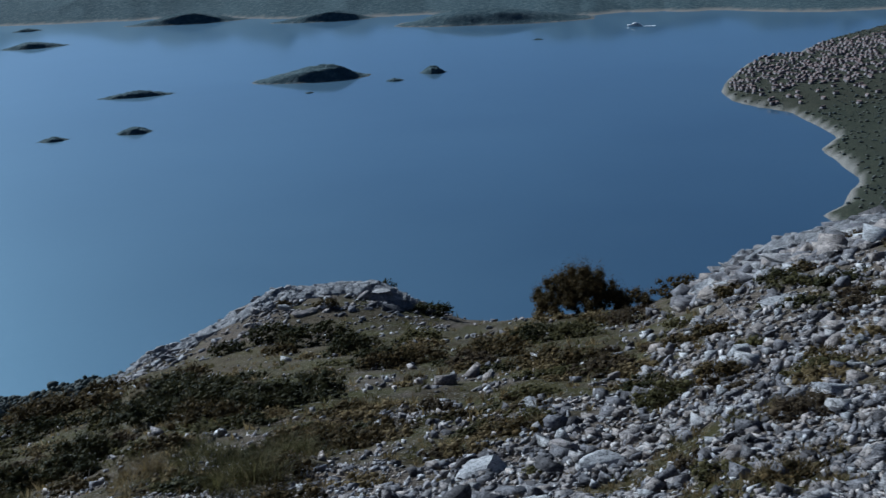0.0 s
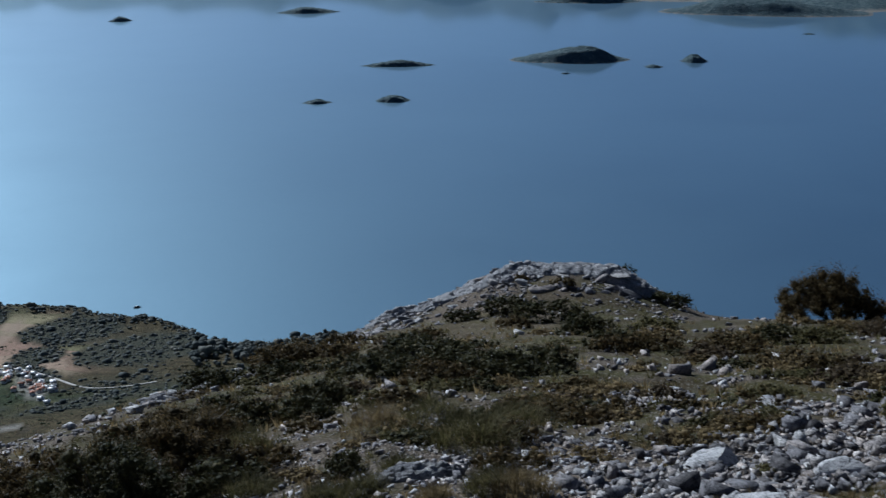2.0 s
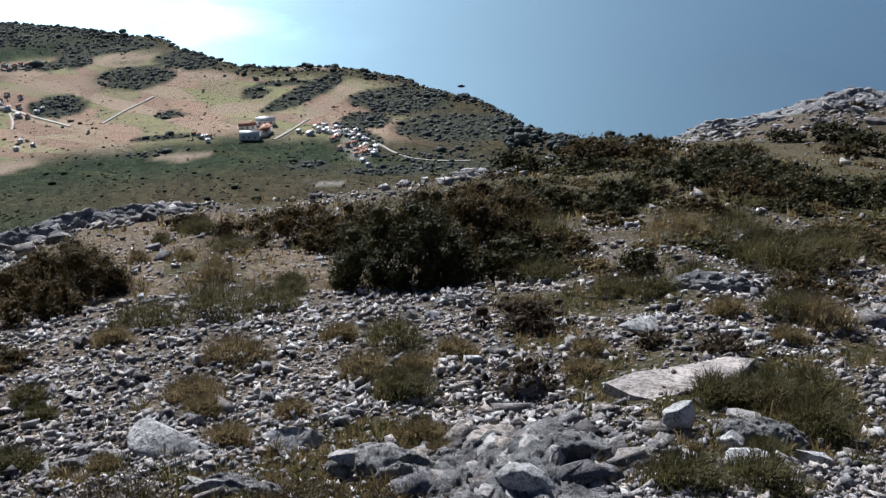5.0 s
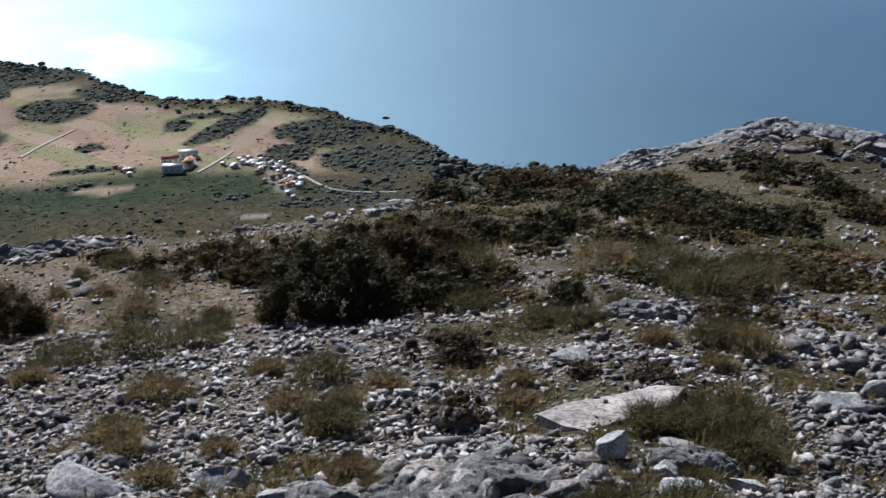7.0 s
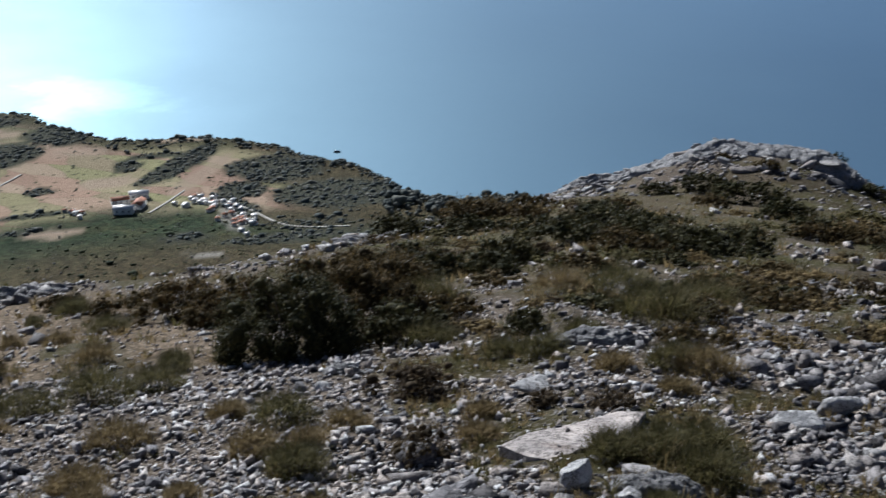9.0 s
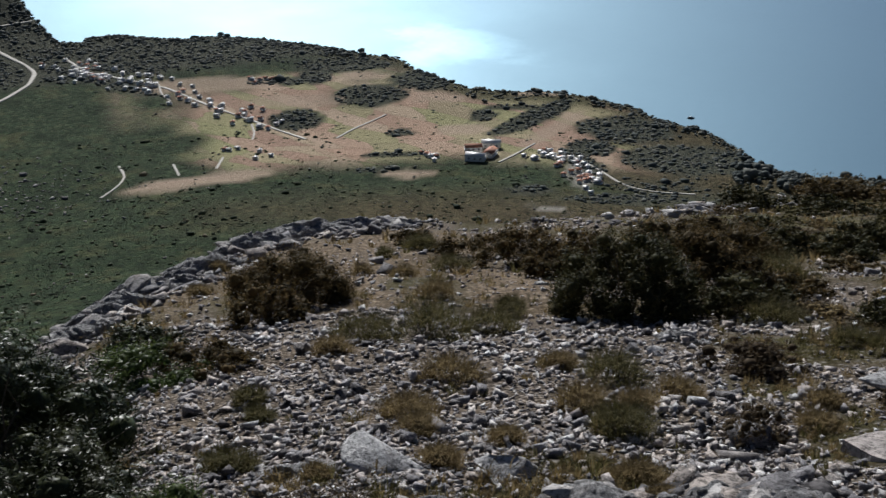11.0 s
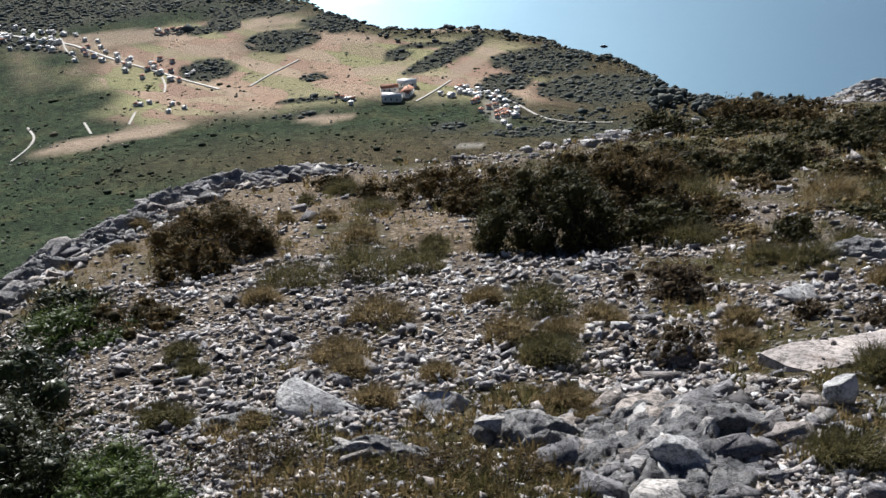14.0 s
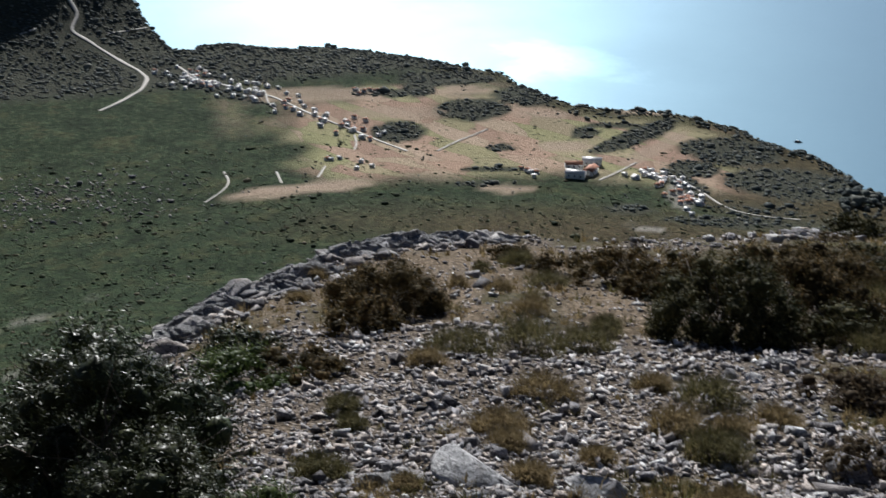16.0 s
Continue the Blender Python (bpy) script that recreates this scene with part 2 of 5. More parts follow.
HOLM = leaf_material("holm_leaves", (0.0, (0.013, 0.016, 0.007)), (0.6, (0.037, 0.039, 0.015)), (1.0, (0.092, 0.076, 0.031)), gloss=0.6, thin=0.2, shine=0.05)
RUSSET = leaf_material("russet_leaves", (0.0, (0.027, 0.022, 0.010)), (0.6, (0.075, 0.055, 0.024)), (1.0, (0.160, 0.105, 0.045)), gloss=0.65, thin=0.3, shine=0.05)
LAUREL = leaf_material("laurel_leaves", (0.0, (0.006, 0.011, 0.004)), (0.6, (0.016, 0.026, 0.008)), (1.0, (0.05, 0.06, 0.022)), gloss=0.4, thin=0.10, shine=0.14)
BRIGHT = leaf_material("fresh_leaves", (0.0, (0.02, 0.035, 0.008)), (0.6, (0.05, 0.085, 0.02)), (1.0, (0.12, 0.15, 0.05)), gloss=0.45)
HEATH = leaf_material("heath_twigs", (0.0, (0.040, 0.029, 0.018)), (0.6, (0.076, 0.054, 0.032)), (1.0, (0.128, 0.092, 0.054)), gloss=0.8)
# valley scrub, its blue raised in place of haze
FAR_BUSH = leaf_material("hazed_scrub_crowns", (0.0, (0.038, 0.058, 0.038)), (0.5, (0.090, 0.114, 0.073)), (0.8, (0.147, 0.159, 0.103)), (1.0, (0.243, 0.210, 0.154)), gloss=0.8, thin=0.6)
# far tree crowns, paler and bluer to carry the haze in their colour
FAR_TREE = leaf_material("hazed_wood_crowns", (0.0, (0.059, 0.076, 0.080)), (0.6, (0.116, 0.136, 0.131)), (1.0, (0.227, 0.227, 0.196)), gloss=0.8, thin=0.35)
BARK = plain_material("bark", (0.05, 0.04, 0.03), (0.14, 0.115, 0.09), 30)
ROAD = plain_material("pale_road", (0.30, 0.275, 0.24), (0.46, 0.43, 0.385), 0.4)
PLASTER = plain_material("plaster", (0.62, 0.60, 0.56), (0.82, 0.80, 0.77), 0.8)
TILE = plain_material("roof_tile", (0.26, 0.10, 0.055), (0.42, 0.20, 0.12), 1.2)
GREY_ROOF = plain_material("pale_roof", (0.55, 0.52, 0.50), (0.80, 0.78, 0.75), 1.2, 0.4)
PAINT = plain_material("white_paint", (0.72, 0.73, 0.74), (0.84, 0.84, 0.83), 0.5, 0.4)
GLASS_DARK = plain_material("window_dark", (0.02, 0.025, 0.03), (0.04, 0.045, 0.05), 2.0, 0.15)
FOAM = plain_material("foam", (0.55, 0.60, 0.64), (0.80, 0.83, 0.85), 0.2)

# ---- the lie of the land ----
SEA = SEA_LEVEL
# heading, dip of the near brow, its distance
BROW = np.array([
    (-180, 15, 60), (-90, 5, 60), (-40, -8, 40), (-19.5, -15.6, 32), (-15.7, -16.8, 32), (-13.3, -17.7, 33), (-11.9, -18.7, 34), (-8.3, -20.0, 38),
    (0.5, -20.65, 43), (17.3, -21.2, 44), (19.5, -22.0, 42), (22, -22.6, 39), (24.5, -23.15, 36), (27.5, -23.7, 32), (30, -24.1, 28), (37, -25.1, 22), (41, -25.4, 21),
    (45.5, -25.2, 20.5), (49.3, -25.4, 19), (52, -25.7, 18), (54.7, -26.4, 16), (57.2, -27.1, 14.5), (59.8, -27.7, 13), (62, -28.5, 12), (64, -29.6, 10),
    (66, -32, 8), (70, -36, 6), (80, -42, 5), (110, -35, 8), (180, 15, 60)], float)


def wave(x, y, scale, seed=0.0, octaves=4):
    """Smooth hills and hollows between about -1 and 1, for whole arrays."""
    total, size = 0.0, 1.0
    u, v = np.asarray(x, float) / scale + seed * 17.3, np.asarray(y, float) / scale - seed * 9.1
    for k in range(octaves):
        a, b = u * math.cos(k * 1.3) - v * math.sin(k * 1.3), u * math.sin(k * 1.3) + v * math.cos(k * 1.3)
        total = total + size * np.sin(a + 1.7 * np.sin(b * 0.8 + k + seed)) * np.cos(b * 1.1 + 1.3 * np.sin(a * 0.7 + 2 * k))
        u, v, size = u * 2.03, v * 2.03, size * 0.5
    return total * 0.7


def smooth(a, b, v):
    s = np.clip((v - a) / (b - a), 0, 1)
    return s * s * (3 - 2 * s)


def near_height(x, y):
    az, r = np.degrees(np.arctan2(-x, y)), np.hypot(x, y)
    dip, far = np.interp(az, BROW[:, 0], BROW[:, 1]), np.interp(az, BROW[:, 0], BROW[:, 2])
    sight = np.tan(np.radians(-dip))
    slope = sight - 1.6 / far
    z = -slope * r
    over = np.maximum(r - far, 0)
    drop = np.where(np.abs(az - 30) < 85, over * (1.6 / far + 0.22) * smooth(0, 6, over), 0)
    # the rocky knob beyond the saddle: a broad back with a steeper far side
    along = (az - 9.0) * 0.75
    knob = 2.1 * np.exp(-np.abs((r - 44) / 5.0) ** 2.2) * np.exp(-np.abs(along / np.where(along > 0, 4.3, 5.0)) ** np.where(along > 0, 2.2, 3.4))
    return z - drop + knob + 0.10 * wave(x, y, 1.7) * smooth(2, 8, r) + 0.03 * wave(x, y, 0.4, 2.0)


COAST = np.array([
    (-180, 600), (-40, 600), (-8, 600), (5, 610), (12, 650), (18, 692), (20.5, 698), (23.1, 681), (25.2, 690), (26.6, 706), (27.1, 730), (27.8, 750), (29.1, 772), (30.6, 786), (32.2, 801), (32.4, 810), (33.4, 818), (35.1, 831), (37.3, 838), (39.3, 838), (41.2, 843), (42.1, 858), (43.9, 897), (44.8, 933), (46.5, 947), (48.3, 967), (49.7, 987), (51.7, 1008), (53.6, 1025), (55.3, 1015), (56.7, 1022), (58.6, 1036), (59.8, 1031), (60.2, 1019), (61.3, 1023), (61.6, 1043), (62.4, 1090), (64, 1240), (67, 1500),
    (75, 1700), (110, 1700), (180, 700)], float)


def far_height(x, y):
    az, r = np.degrees(np.arctan2(-x, y)), np.hypot(x, y)
    plain = np.interp(r, (0, 60, 150, 300, 500, 640, 760, 900, 1000, 1300), (-25, -66, -108, -180, -247, -271, -279, -283, -285, -286))
    plain = plain + 2.5 * wave(x, y, 120, 1.0) * smooth(60, 250, r)
    edge = np.interp(az, COAST[:, 0], COAST[:, 1]) + 4 * wave(x, y, 40, 3.0)
    inland = edge + 62 - r
    hill = 150 * np.exp(-(((x + 1330) / 230) ** 2 + ((y - 480) / 260) ** 2)) + 55 * np.exp(-(((x + 1130) / 120) ** 2 + ((y - 480) / 150) ** 2))
    z = SEA - 5 + (plain + hill - SEA + 5) * smooth(0, 75, inland)
    shore = np.interp(y, (900, 1100, 1135, 1170, 1225, 1270, 1350, 1430, 1490, 1585, 1670, 1735, 1780, 1860, 1935, 2050, 2165, 2180, 2390, 2600, 3300),
                      (300, 330, 326, 360, 382, 410, 409, 412, 449, 446, 437, 396, 374, 376, 398, 440, 494, 560, 684, 880, 1300)) + 3 * wave(x, y, 50, 4.0)
    east = np.where(y > 850, x - shore, -100)
    town = SEA - 5 + np.clip(east, 0, 40) * 0.3 + np.clip(east - 40, 0, 900) * 0.10 + 2 * wave(x, y, 90, 5.0) * smooth(0, 60, east)
    return np.maximum(z, town)


def height(x, y):
    x, y = np.asarray(x, float), np.asarray(y, float)
    r = np.hypot(x, y)
    a, b = near_height(x, y), far_height(x, y)
    return np.where(r < 25, a, np.maximum(a, b))


def mesh_object(name, verts, faces, materials, parent=None, smooth_shade=False, attributes=()):
    mesh = bpy.data.meshes.new(name)
    verts, faces = np.asarray(verts, np.float32), np.asarray(faces, np.int32)
    n, k = faces.shape
    mesh.vertices.add(len(verts))
    mesh.vertices.foreach_set("co", verts.ravel())
    mesh.loops.add(n * k)
    mesh.loops.foreach_set("vertex_index", faces.ravel())
    mesh.polygons.add(n)
    mesh.polygons.foreach_set("loop_start", np.arange(n, dtype=np.int32) * k)
    mesh.polygons.foreach_set("loop_total", np.full(n, k, np.int32))
    if smooth_shade:
        mesh.polygons.foreach_set("use_smooth", np.ones(n, bool))
    for key, values in attributes:
        mesh.attributes.new(key, "FLOAT", "POINT").data.foreach_set("value", np.asarray(values, np.float32))
    mesh.update(calc_edges=True)
    mesh.validate()
    for m in materials:
        mesh.materials.append(m)
    ob = new(name, mesh)
    if parent:
        ob.parent = parent
    return ob


def grid_faces(rows, cols):
    i = (np.arange(rows - 1)[:, None] * cols + np.arange(cols - 1)[None, :]).ravel()
    return np.stack([i, i + 1, i + cols + 1, i + cols], 1)


def grass_cover(x, y):
    """How far grass and herbs hide the stones: 0 bare rubble, 1 turf."""
    az, r = np.degrees(np.arctan2(-x, y)), np.hypot(x, y)
    v = wave(x, y, 0.62, 6.0) + 0.6 * wave(x, y, 2.3, 7.0)
    v = v + 0.75 * smooth(-12, -4, az) * smooth(32, 22, az) * smooth(11, 19, r) * smooth(44, 36, r)
    v = v + 0.32 * smooth(2, 10, az) * smooth(36, 28, az) * smooth(4, 6, r)
    v = v + 0.05 * smooth(8.6, 11, r) * smooth(26, 34, az) * smooth(58, 52, az)
    v = v - 0.75 * smooth(34, 40, az) * smooth(64, 58, az) * smooth(9.5, 7.8, r) * smooth(4.2, 5.0, r)
    v = v - 0.12 * smooth(-4, -9, az) * smooth(26, 16, r)
    v = v - 0.6 * smooth(37, 39, r) * smooth(1, 4, az) * smooth(19, 15, az)
    return smooth(-0.15, 0.5, v)


def shoulder_earth(x, y):
    """Bare tan earth and fine grit on the shoulder of the slope and under the knob."""
    az, r = np.degrees(np.arctan2(-x, y)), np.hypot(x, y)
    v = smooth(31, 36, az) * smooth(61, 56, az) * smooth(8.6, 10, r) * smooth(20, 17, r)
    v = np.maximum(v, 0.3 * smooth(5, 9, az) * smooth(26, 22, az) * smooth(24, 28, r) * smooth(44, 40, r))
    v = np.maximum(v, 0.3 * smooth(16, 20, az) * smooth(30, 27, az) * smooth(11, 13, r) * smooth(24, 20, r))
    return v * smooth(-0.75, 0.1, wave(x, y, 0.9, 15.0))


def spot(x, y, cx, cy, rx, ry, turn=0.0):
    """1 inside a soft-edged ellipse, 0 outside."""
    a = radians(turn)
    u, v = (x - cx) * math.cos(a) + (y - cy) * math.sin(a), (y - cy) * math.cos(a) - (x - cx) * math.sin(a)
    return smooth(1.15, 0.85, np.hypot(u / rx, v / ry) + 0.12 * wave(x, y, rx * 0.35, 11.0))


# woods on the farmland: middle, half length, half breadth, turn
WOODS = ((-595, 568, 27, 22, 47), (-592, 621, 24, 25, 47), (-521, 523, 9, 8, 47), (-504, 589, 9, 11, 47), (-474, 610, 49, 11, 95), (-501, 616, 18, 6, 47), (-412, 632, 34, 30, 47),
         (-405, 582, 16, 17, 47), (-346, 606, 42, 34, 30), (-595, 496, 19, 20, 47), (-670, 551, 33, 10, 47), (-664, 575, 13, 22, 47), (-489, 484, 18, 6, 47), (-474, 455, 14, 7, 47),
         (-325, 505, 37, 11, 47), (-801, 554, 87, 20, 47), (-671, 611, 41, 20, 47), (-375, 480, 13, 9, 47), (-770, 462, 62, 11, 8), (-390, 552, 30, 9, 150))
# tan fields: middle, half length, half breadth, turn
FIELDS = ((-537, 371, 46, 11, 64), (-635, 596, 24, 12, 47), (-552, 597, 25, 8, 47), (-494, 558, 20, 12, 47), (-447, 593, 50, 7, 102), (-454, 463, 17, 8, 47), (-708, 508, 53, 20, 47), (-628, 521, 37, 15, 47), (-502, 659, 25, 8, 47))


def woods_cover(x, y):
    total = np.zeros_like(np.asarray(x, float))
    for w in WOODS:
        total = np.maximum(total, spot(x, y, *w))
    slope = smooth(-800, -840, x - 0.55 * (y - 400)) * smooth(250, 330, y)
    return np.maximum(total, np.maximum(slope, 0.5 * smooth(-0.2, 0.3, wave(x, y, 42, 14.0)) * (x > -430) * (x < -270) * (y > 520)))


def build_ground():
    az = np.concatenate([np.arange(-180, -26, 4.0), np.arange(-26, 80, 0.36), np.arange(80, 180.1, 4.0)])
    r = np.concatenate([[0.02], np.geomspace(0.5, 45, 130), np.geomspace(46, 500, 80), np.arange(505, 1320, 8.0), np.geomspace(1330, 3600, 70)])
    rr, aa = np.meshgrid(r, np.radians(az), indexing="ij")
    x, y = -rr * np.sin(aa), rr * np.cos(aa)
    z = height(x, y)
    head = np.degrees(aa)
    edge = np.interp(head, COAST[:, 0], COAST[:, 1])
    near = smooth(75, 50, rr)
    farm = smooth(-0.5, -0.1, wave(x, y, 110, 8.0)) * smooth(655, 690, rr + 14 * wave(x, y, 35, 2.0)) * smooth(edge - 18, edge - 45, rr) * smooth(60, 57, head) * (y < 900)
    farm = farm * (1 - woods_cover(x, y))
    plough = np.zeros_like(x)
    for k, patch in enumerate(FIELDS):
        plough = np.maximum(plough, spot(x, y, *patch) * (1.0, 0.75, 0.6, 0.85, 0.7)[k % 5])
    dry = smooth(60, 46, head + 5 * wave(x, y, 60, 4.0)) * smooth(24, 30, head) * smooth(640, 560, rr)
    dry = np.maximum(dry, 0.8 * ((y > 1650) & (x > 300)))
    dry = np.maximum(dry, 0.7 * smooth(edge - 60, edge - 20, rr) * (y < 900))
    dry = np.maximum(dry, 0.95 * spot(x, y, -365, 620, 110, 85, 150))
    bare = 0.8 * smooth(0.62, 0.9, wave(x, y, 16, 9.0)) * smooth(60, 100, rr) * smooth(520, 420, rr)
    bare = np.maximum(bare, smooth(SEA + 2.6, SEA + 1.2, z))
    bare = np.maximum(bare, np.maximum(spot(x, y, 420, 1350, 18, 60, -5), spot(x, y, -342, 455, 14, 4, 10)))
    bare = np.maximum(bare, 0.8 * spot(x, y, -375, 528, 30, 7, 130))
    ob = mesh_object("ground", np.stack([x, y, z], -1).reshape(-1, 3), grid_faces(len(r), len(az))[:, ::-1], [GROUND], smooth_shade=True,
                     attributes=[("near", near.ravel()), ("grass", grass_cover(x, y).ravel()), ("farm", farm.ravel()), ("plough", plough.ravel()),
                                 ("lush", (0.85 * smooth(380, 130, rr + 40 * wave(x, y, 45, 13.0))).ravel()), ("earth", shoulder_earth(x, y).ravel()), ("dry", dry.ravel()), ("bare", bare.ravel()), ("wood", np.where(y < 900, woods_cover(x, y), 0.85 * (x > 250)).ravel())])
    return tagged(ob, "stony limestone hillside falling to farmland and a rocky shore", "ground", kind="structure")


def build_sea():
    radii = np.array([150.0, 400, 800, 1500, 3000, 4990])
    a = np.linspace(0, 2 * np.pi, 97)
    rr, aa = np.meshgrid(radii, a, indexing="ij")
    verts = np.stack([rr * np.cos(aa), rr * np.sin(aa), np.full_like(rr, SEA)], -1).reshape(-1, 3)
    ob = mesh_object("water", verts, grid_faces(len(radii), len(a)), [WATER])
    return tagged(ob, "calm blue sea with a broad silver sun glitter", "sea", kind="structure")


build_ground()
build_sea()

# ---- islands and the far shore ----


def island(az0, az1, r, deep, high, seed, label, skew=0.0):
    """A low wooded island between two headings; skew moves its summit along it."""
    mid, half = radians((az0 + az1) / 2), radians(abs(az1 - az0) / 2) * r
    u, v = np.meshgrid(np.linspace(-1.1, 1.1, 80), np.linspace(-1.2, 1.2, 30), indexing="ij")
    rim = 1 + 0.10 * wave(np.arctan2(v, u) * 2, u * 0, 1.0, seed)
    d = 1 - np.hypot(u, v) / rim
    top = np.exp(-((u - skew) / 0.5) ** 2) * 0.5 + 0.45 * (1 - 0.5 * np.abs(u))
    z = np.where(d > 0, 0.06 + smooth(0, 0.45, d) * top * (0.85 + 0.22 * wave(u, v, 0.4, seed)), d * 0.8)
    ca, sa = math.cos(mid), math.sin(mid)
    side, ahead = u * half, v * deep
    x, y = -sa * r + side * ca - ahead * sa, ca * r + side * sa + ahead * ca
    zz = SEA - 1 + z * high * 0.92 + np.where(d > 0.05, 0.9 * wave(x, y, 3.0, seed), 0)
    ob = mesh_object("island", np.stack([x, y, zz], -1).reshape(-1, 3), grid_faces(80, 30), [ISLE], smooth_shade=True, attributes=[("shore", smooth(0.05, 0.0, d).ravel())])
    return tagged(ob, label, "island", group="islands in the bay")


LOW = "low dark wooded islet with a pale rocky shore"
island(10.85, 5.17, 2202, 48, 31, 1, "wooded island with a rounded summit in the bay", 0.28)
island(2.71, 1.32, 2202, 24, 17, 2, "small humped wooded islet in the bay")
island(4.53, 3.35, 2125, 14, 5, 3, LOW)
island(8.48, 7.79, 2042, 8, 3, 13, LOW)
island(18.35, 14.35, 2151, 22, 12, 4, "long low wooded island lying flat in the bay", 0.1)
island(17.71, 15.64, 1795, 20, 10, 5, LOW)
island(21.26, 19.49, 1795, 16, 6, 6, LOW)
island(22.20, 19.04, 3082, 40, 16, 7, LOW)
island(3.74, -5.93, 3030, 90, 46, 8, "long wooded island near the far coast", -0.1)
island(9.57, 4.63, 3261, 50, 30, 9, "flat wooded island near the far coast", 0.1)
island(16.48, 10.65, 3429, 50, 30, 10, "flat wooded island near the far coast")
island(21.61, 20.03, 3514, 22, 9, 11, LOW)
island(30.00, 28.81, 3030, 22, 13, 12, LOW)
island(-2.77, -3.56, 2623, 8, 4, 14, LOW)


def far_coast():
    az = np.radians(np.linspace(-30, 45, 420))
    r = np.concatenate([np.linspace(2850, 3950, 50), np.linspace(3970, 4900, 12)])
    rr, aa = np.meshgrid(r, az, indexing="ij")
    x, y = -rr * np.sin(aa), rr * np.cos(aa)
    a = np.degrees(aa)
    start = 3080 + 70 * wave(a, 0 * aa, 3.3, 2.0) + 24 * np.maximum(a + 3, 0)
    up = rr - start
    z = SEA - 3 + np.clip(up * 0.10, -3, 7) + np.clip(up - 60, 0, 1200) * 0.14 * (1 + 0.5 * wave(x, y, 210, 3.0)) + np.where(up > 40, 1.5 * wave(x, y, 12, 1.0), 0)
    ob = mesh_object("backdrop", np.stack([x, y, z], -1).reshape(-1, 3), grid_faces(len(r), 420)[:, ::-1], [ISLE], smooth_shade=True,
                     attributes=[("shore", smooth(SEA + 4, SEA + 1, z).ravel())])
    return tagged(ob, "hazy wooded mainland coast across the channel", "coast", kind="structure")


far_coast()

# ---- building blocks ----


def thing(name, place, label, category, group="", kind=""):
    """An empty at a thing's base, which parents its parts."""
    ob = new(name)
    ob.location = place
    return tagged(ob, label, category, group, kind)


def ball(level):
    bm = bmesh.new()
    bmesh.ops.create_icosphere(bm, subdivisions=level, radius=1.0)
    v = np.array([p.co[:] for p in bm.verts])
    f = np.array([[p.index for p in q.verts] for q in bm.faces])
    bm.free()
    return v, f


BALLS = {k: ball(k) for k in (1, 2, 3, 4)}
dice = np.random.default_rng(7)


def layered_stone(cuts, rng, bed=(0.25, 0.18, 0.95), step=0.2, ragged=0.10, level=4):
    """A broken limestone block: flat fracture faces, beds that stand out or fall back, and joints across them."""
    v, f = BALLS[level]
    v = v.copy()
    for _ in range(cuts):
        n = rng.normal(size=3) * (1, 1, 0.8)
        n /= np.linalg.norm(n)
        v -= np.maximum(v @ n - rng.uniform(0.30, 0.72), 0)[:, None] * n
    v = v / np.abs(v).max(0)
    s = rng.uniform(0, 9)
    b = np.array(bed) + rng.normal(0, 0.12, 3)
    b /= np.linalg.norm(b)
    across = np.cross(b, rng.normal(size=3))
    across /= np.linalg.norm(across)
    for axis, gap, much in ((b, step, ragged), (across, step * 2.2, ragged * 0.9)):
        h = v @ axis + 0.07 * wave(v[:, 0] * 3 + v[:, 2], v[:, 1] * 3 - v[:, 2], 1.0, s, 3) + 5
        layer = np.floor(h / gap).astype(int)
        out = np.sin(layer * 12.9898 + s * 7.0) * much
        at = h / gap - layer
        out = out - much * 1.1 * np.exp(-np.minimum(at, 1 - at) / 0.07)
        flat = v - np.outer(v @ axis, axis)
        v = v + flat * out[:, None]
    k = wave(v[:, 0] * 6 + v[:, 2] * 2.3, v[:, 1] * 6 - v[:, 2] * 2, 1.0, s + 3, 4)
    v = v * (1 + 0.035 * k)[:, None]
    return v / np.abs(v).max(0), f


def turns(yaw, tilt, swing):
    """Rotation matrices for arrays of angles."""
    c, s = np.cos(yaw), np.sin(yaw)
    z0, o = np.zeros_like(yaw), np.ones_like(yaw)
    a = np.stack([np.stack([c, -s, z0], -1), np.stack([s, c, z0], -1), np.stack([z0, z0, o], -1)], -2)
    c, s = np.cos(tilt), np.sin(tilt)
    b = np.stack([np.stack([o, z0, z0], -1), np.stack([z0, c, -s], -1), np.stack([z0, s, c], -1)], -2)
    c, s = np.cos(swing), np.sin(swing)
    d = np.stack([np.stack([c, z0, s], -1), np.stack([z0, o, z0], -1), np.stack([-s, z0, c], -1)], -2)
    return a @ b @ d


def heap(name, shapes, place, size, rot, material, kinds):
    """Many stones or crowns in one mesh."""
    verts, faces, base = [], [], 0
    for k, (v, f) in enumerate(shapes):
        pick = np.where(kinds == k)[0]
        if not len(pick):
            continue
        w = np.einsum("nij,nvj->nvi", rot[pick], v[None] * size[pick][:, None, :]) + place[pick][:, None, :]
        verts.append(w.reshape(-1, 3))
        faces.append((f[None] + (np.arange(len(pick)) * len(v))[:, None, None] + base).reshape(-1, 3))
        base += len(pick) * len(v)
    return mesh_object(name, np.concatenate(verts), np.concatenate(faces), [material])


def chip(rng, least=0.35):
    """A sharp-edged chip of stone: a box with every corner pulled about."""
    v, f = box(-1, 1, -1, 1, -1, 1)
    v = v * rng.uniform(least, 1.0, v.shape)
    return v, np.array([(q[0], q[1], q[2]) for q in f] + [(q[0], q[2], q[3]) for q in f])


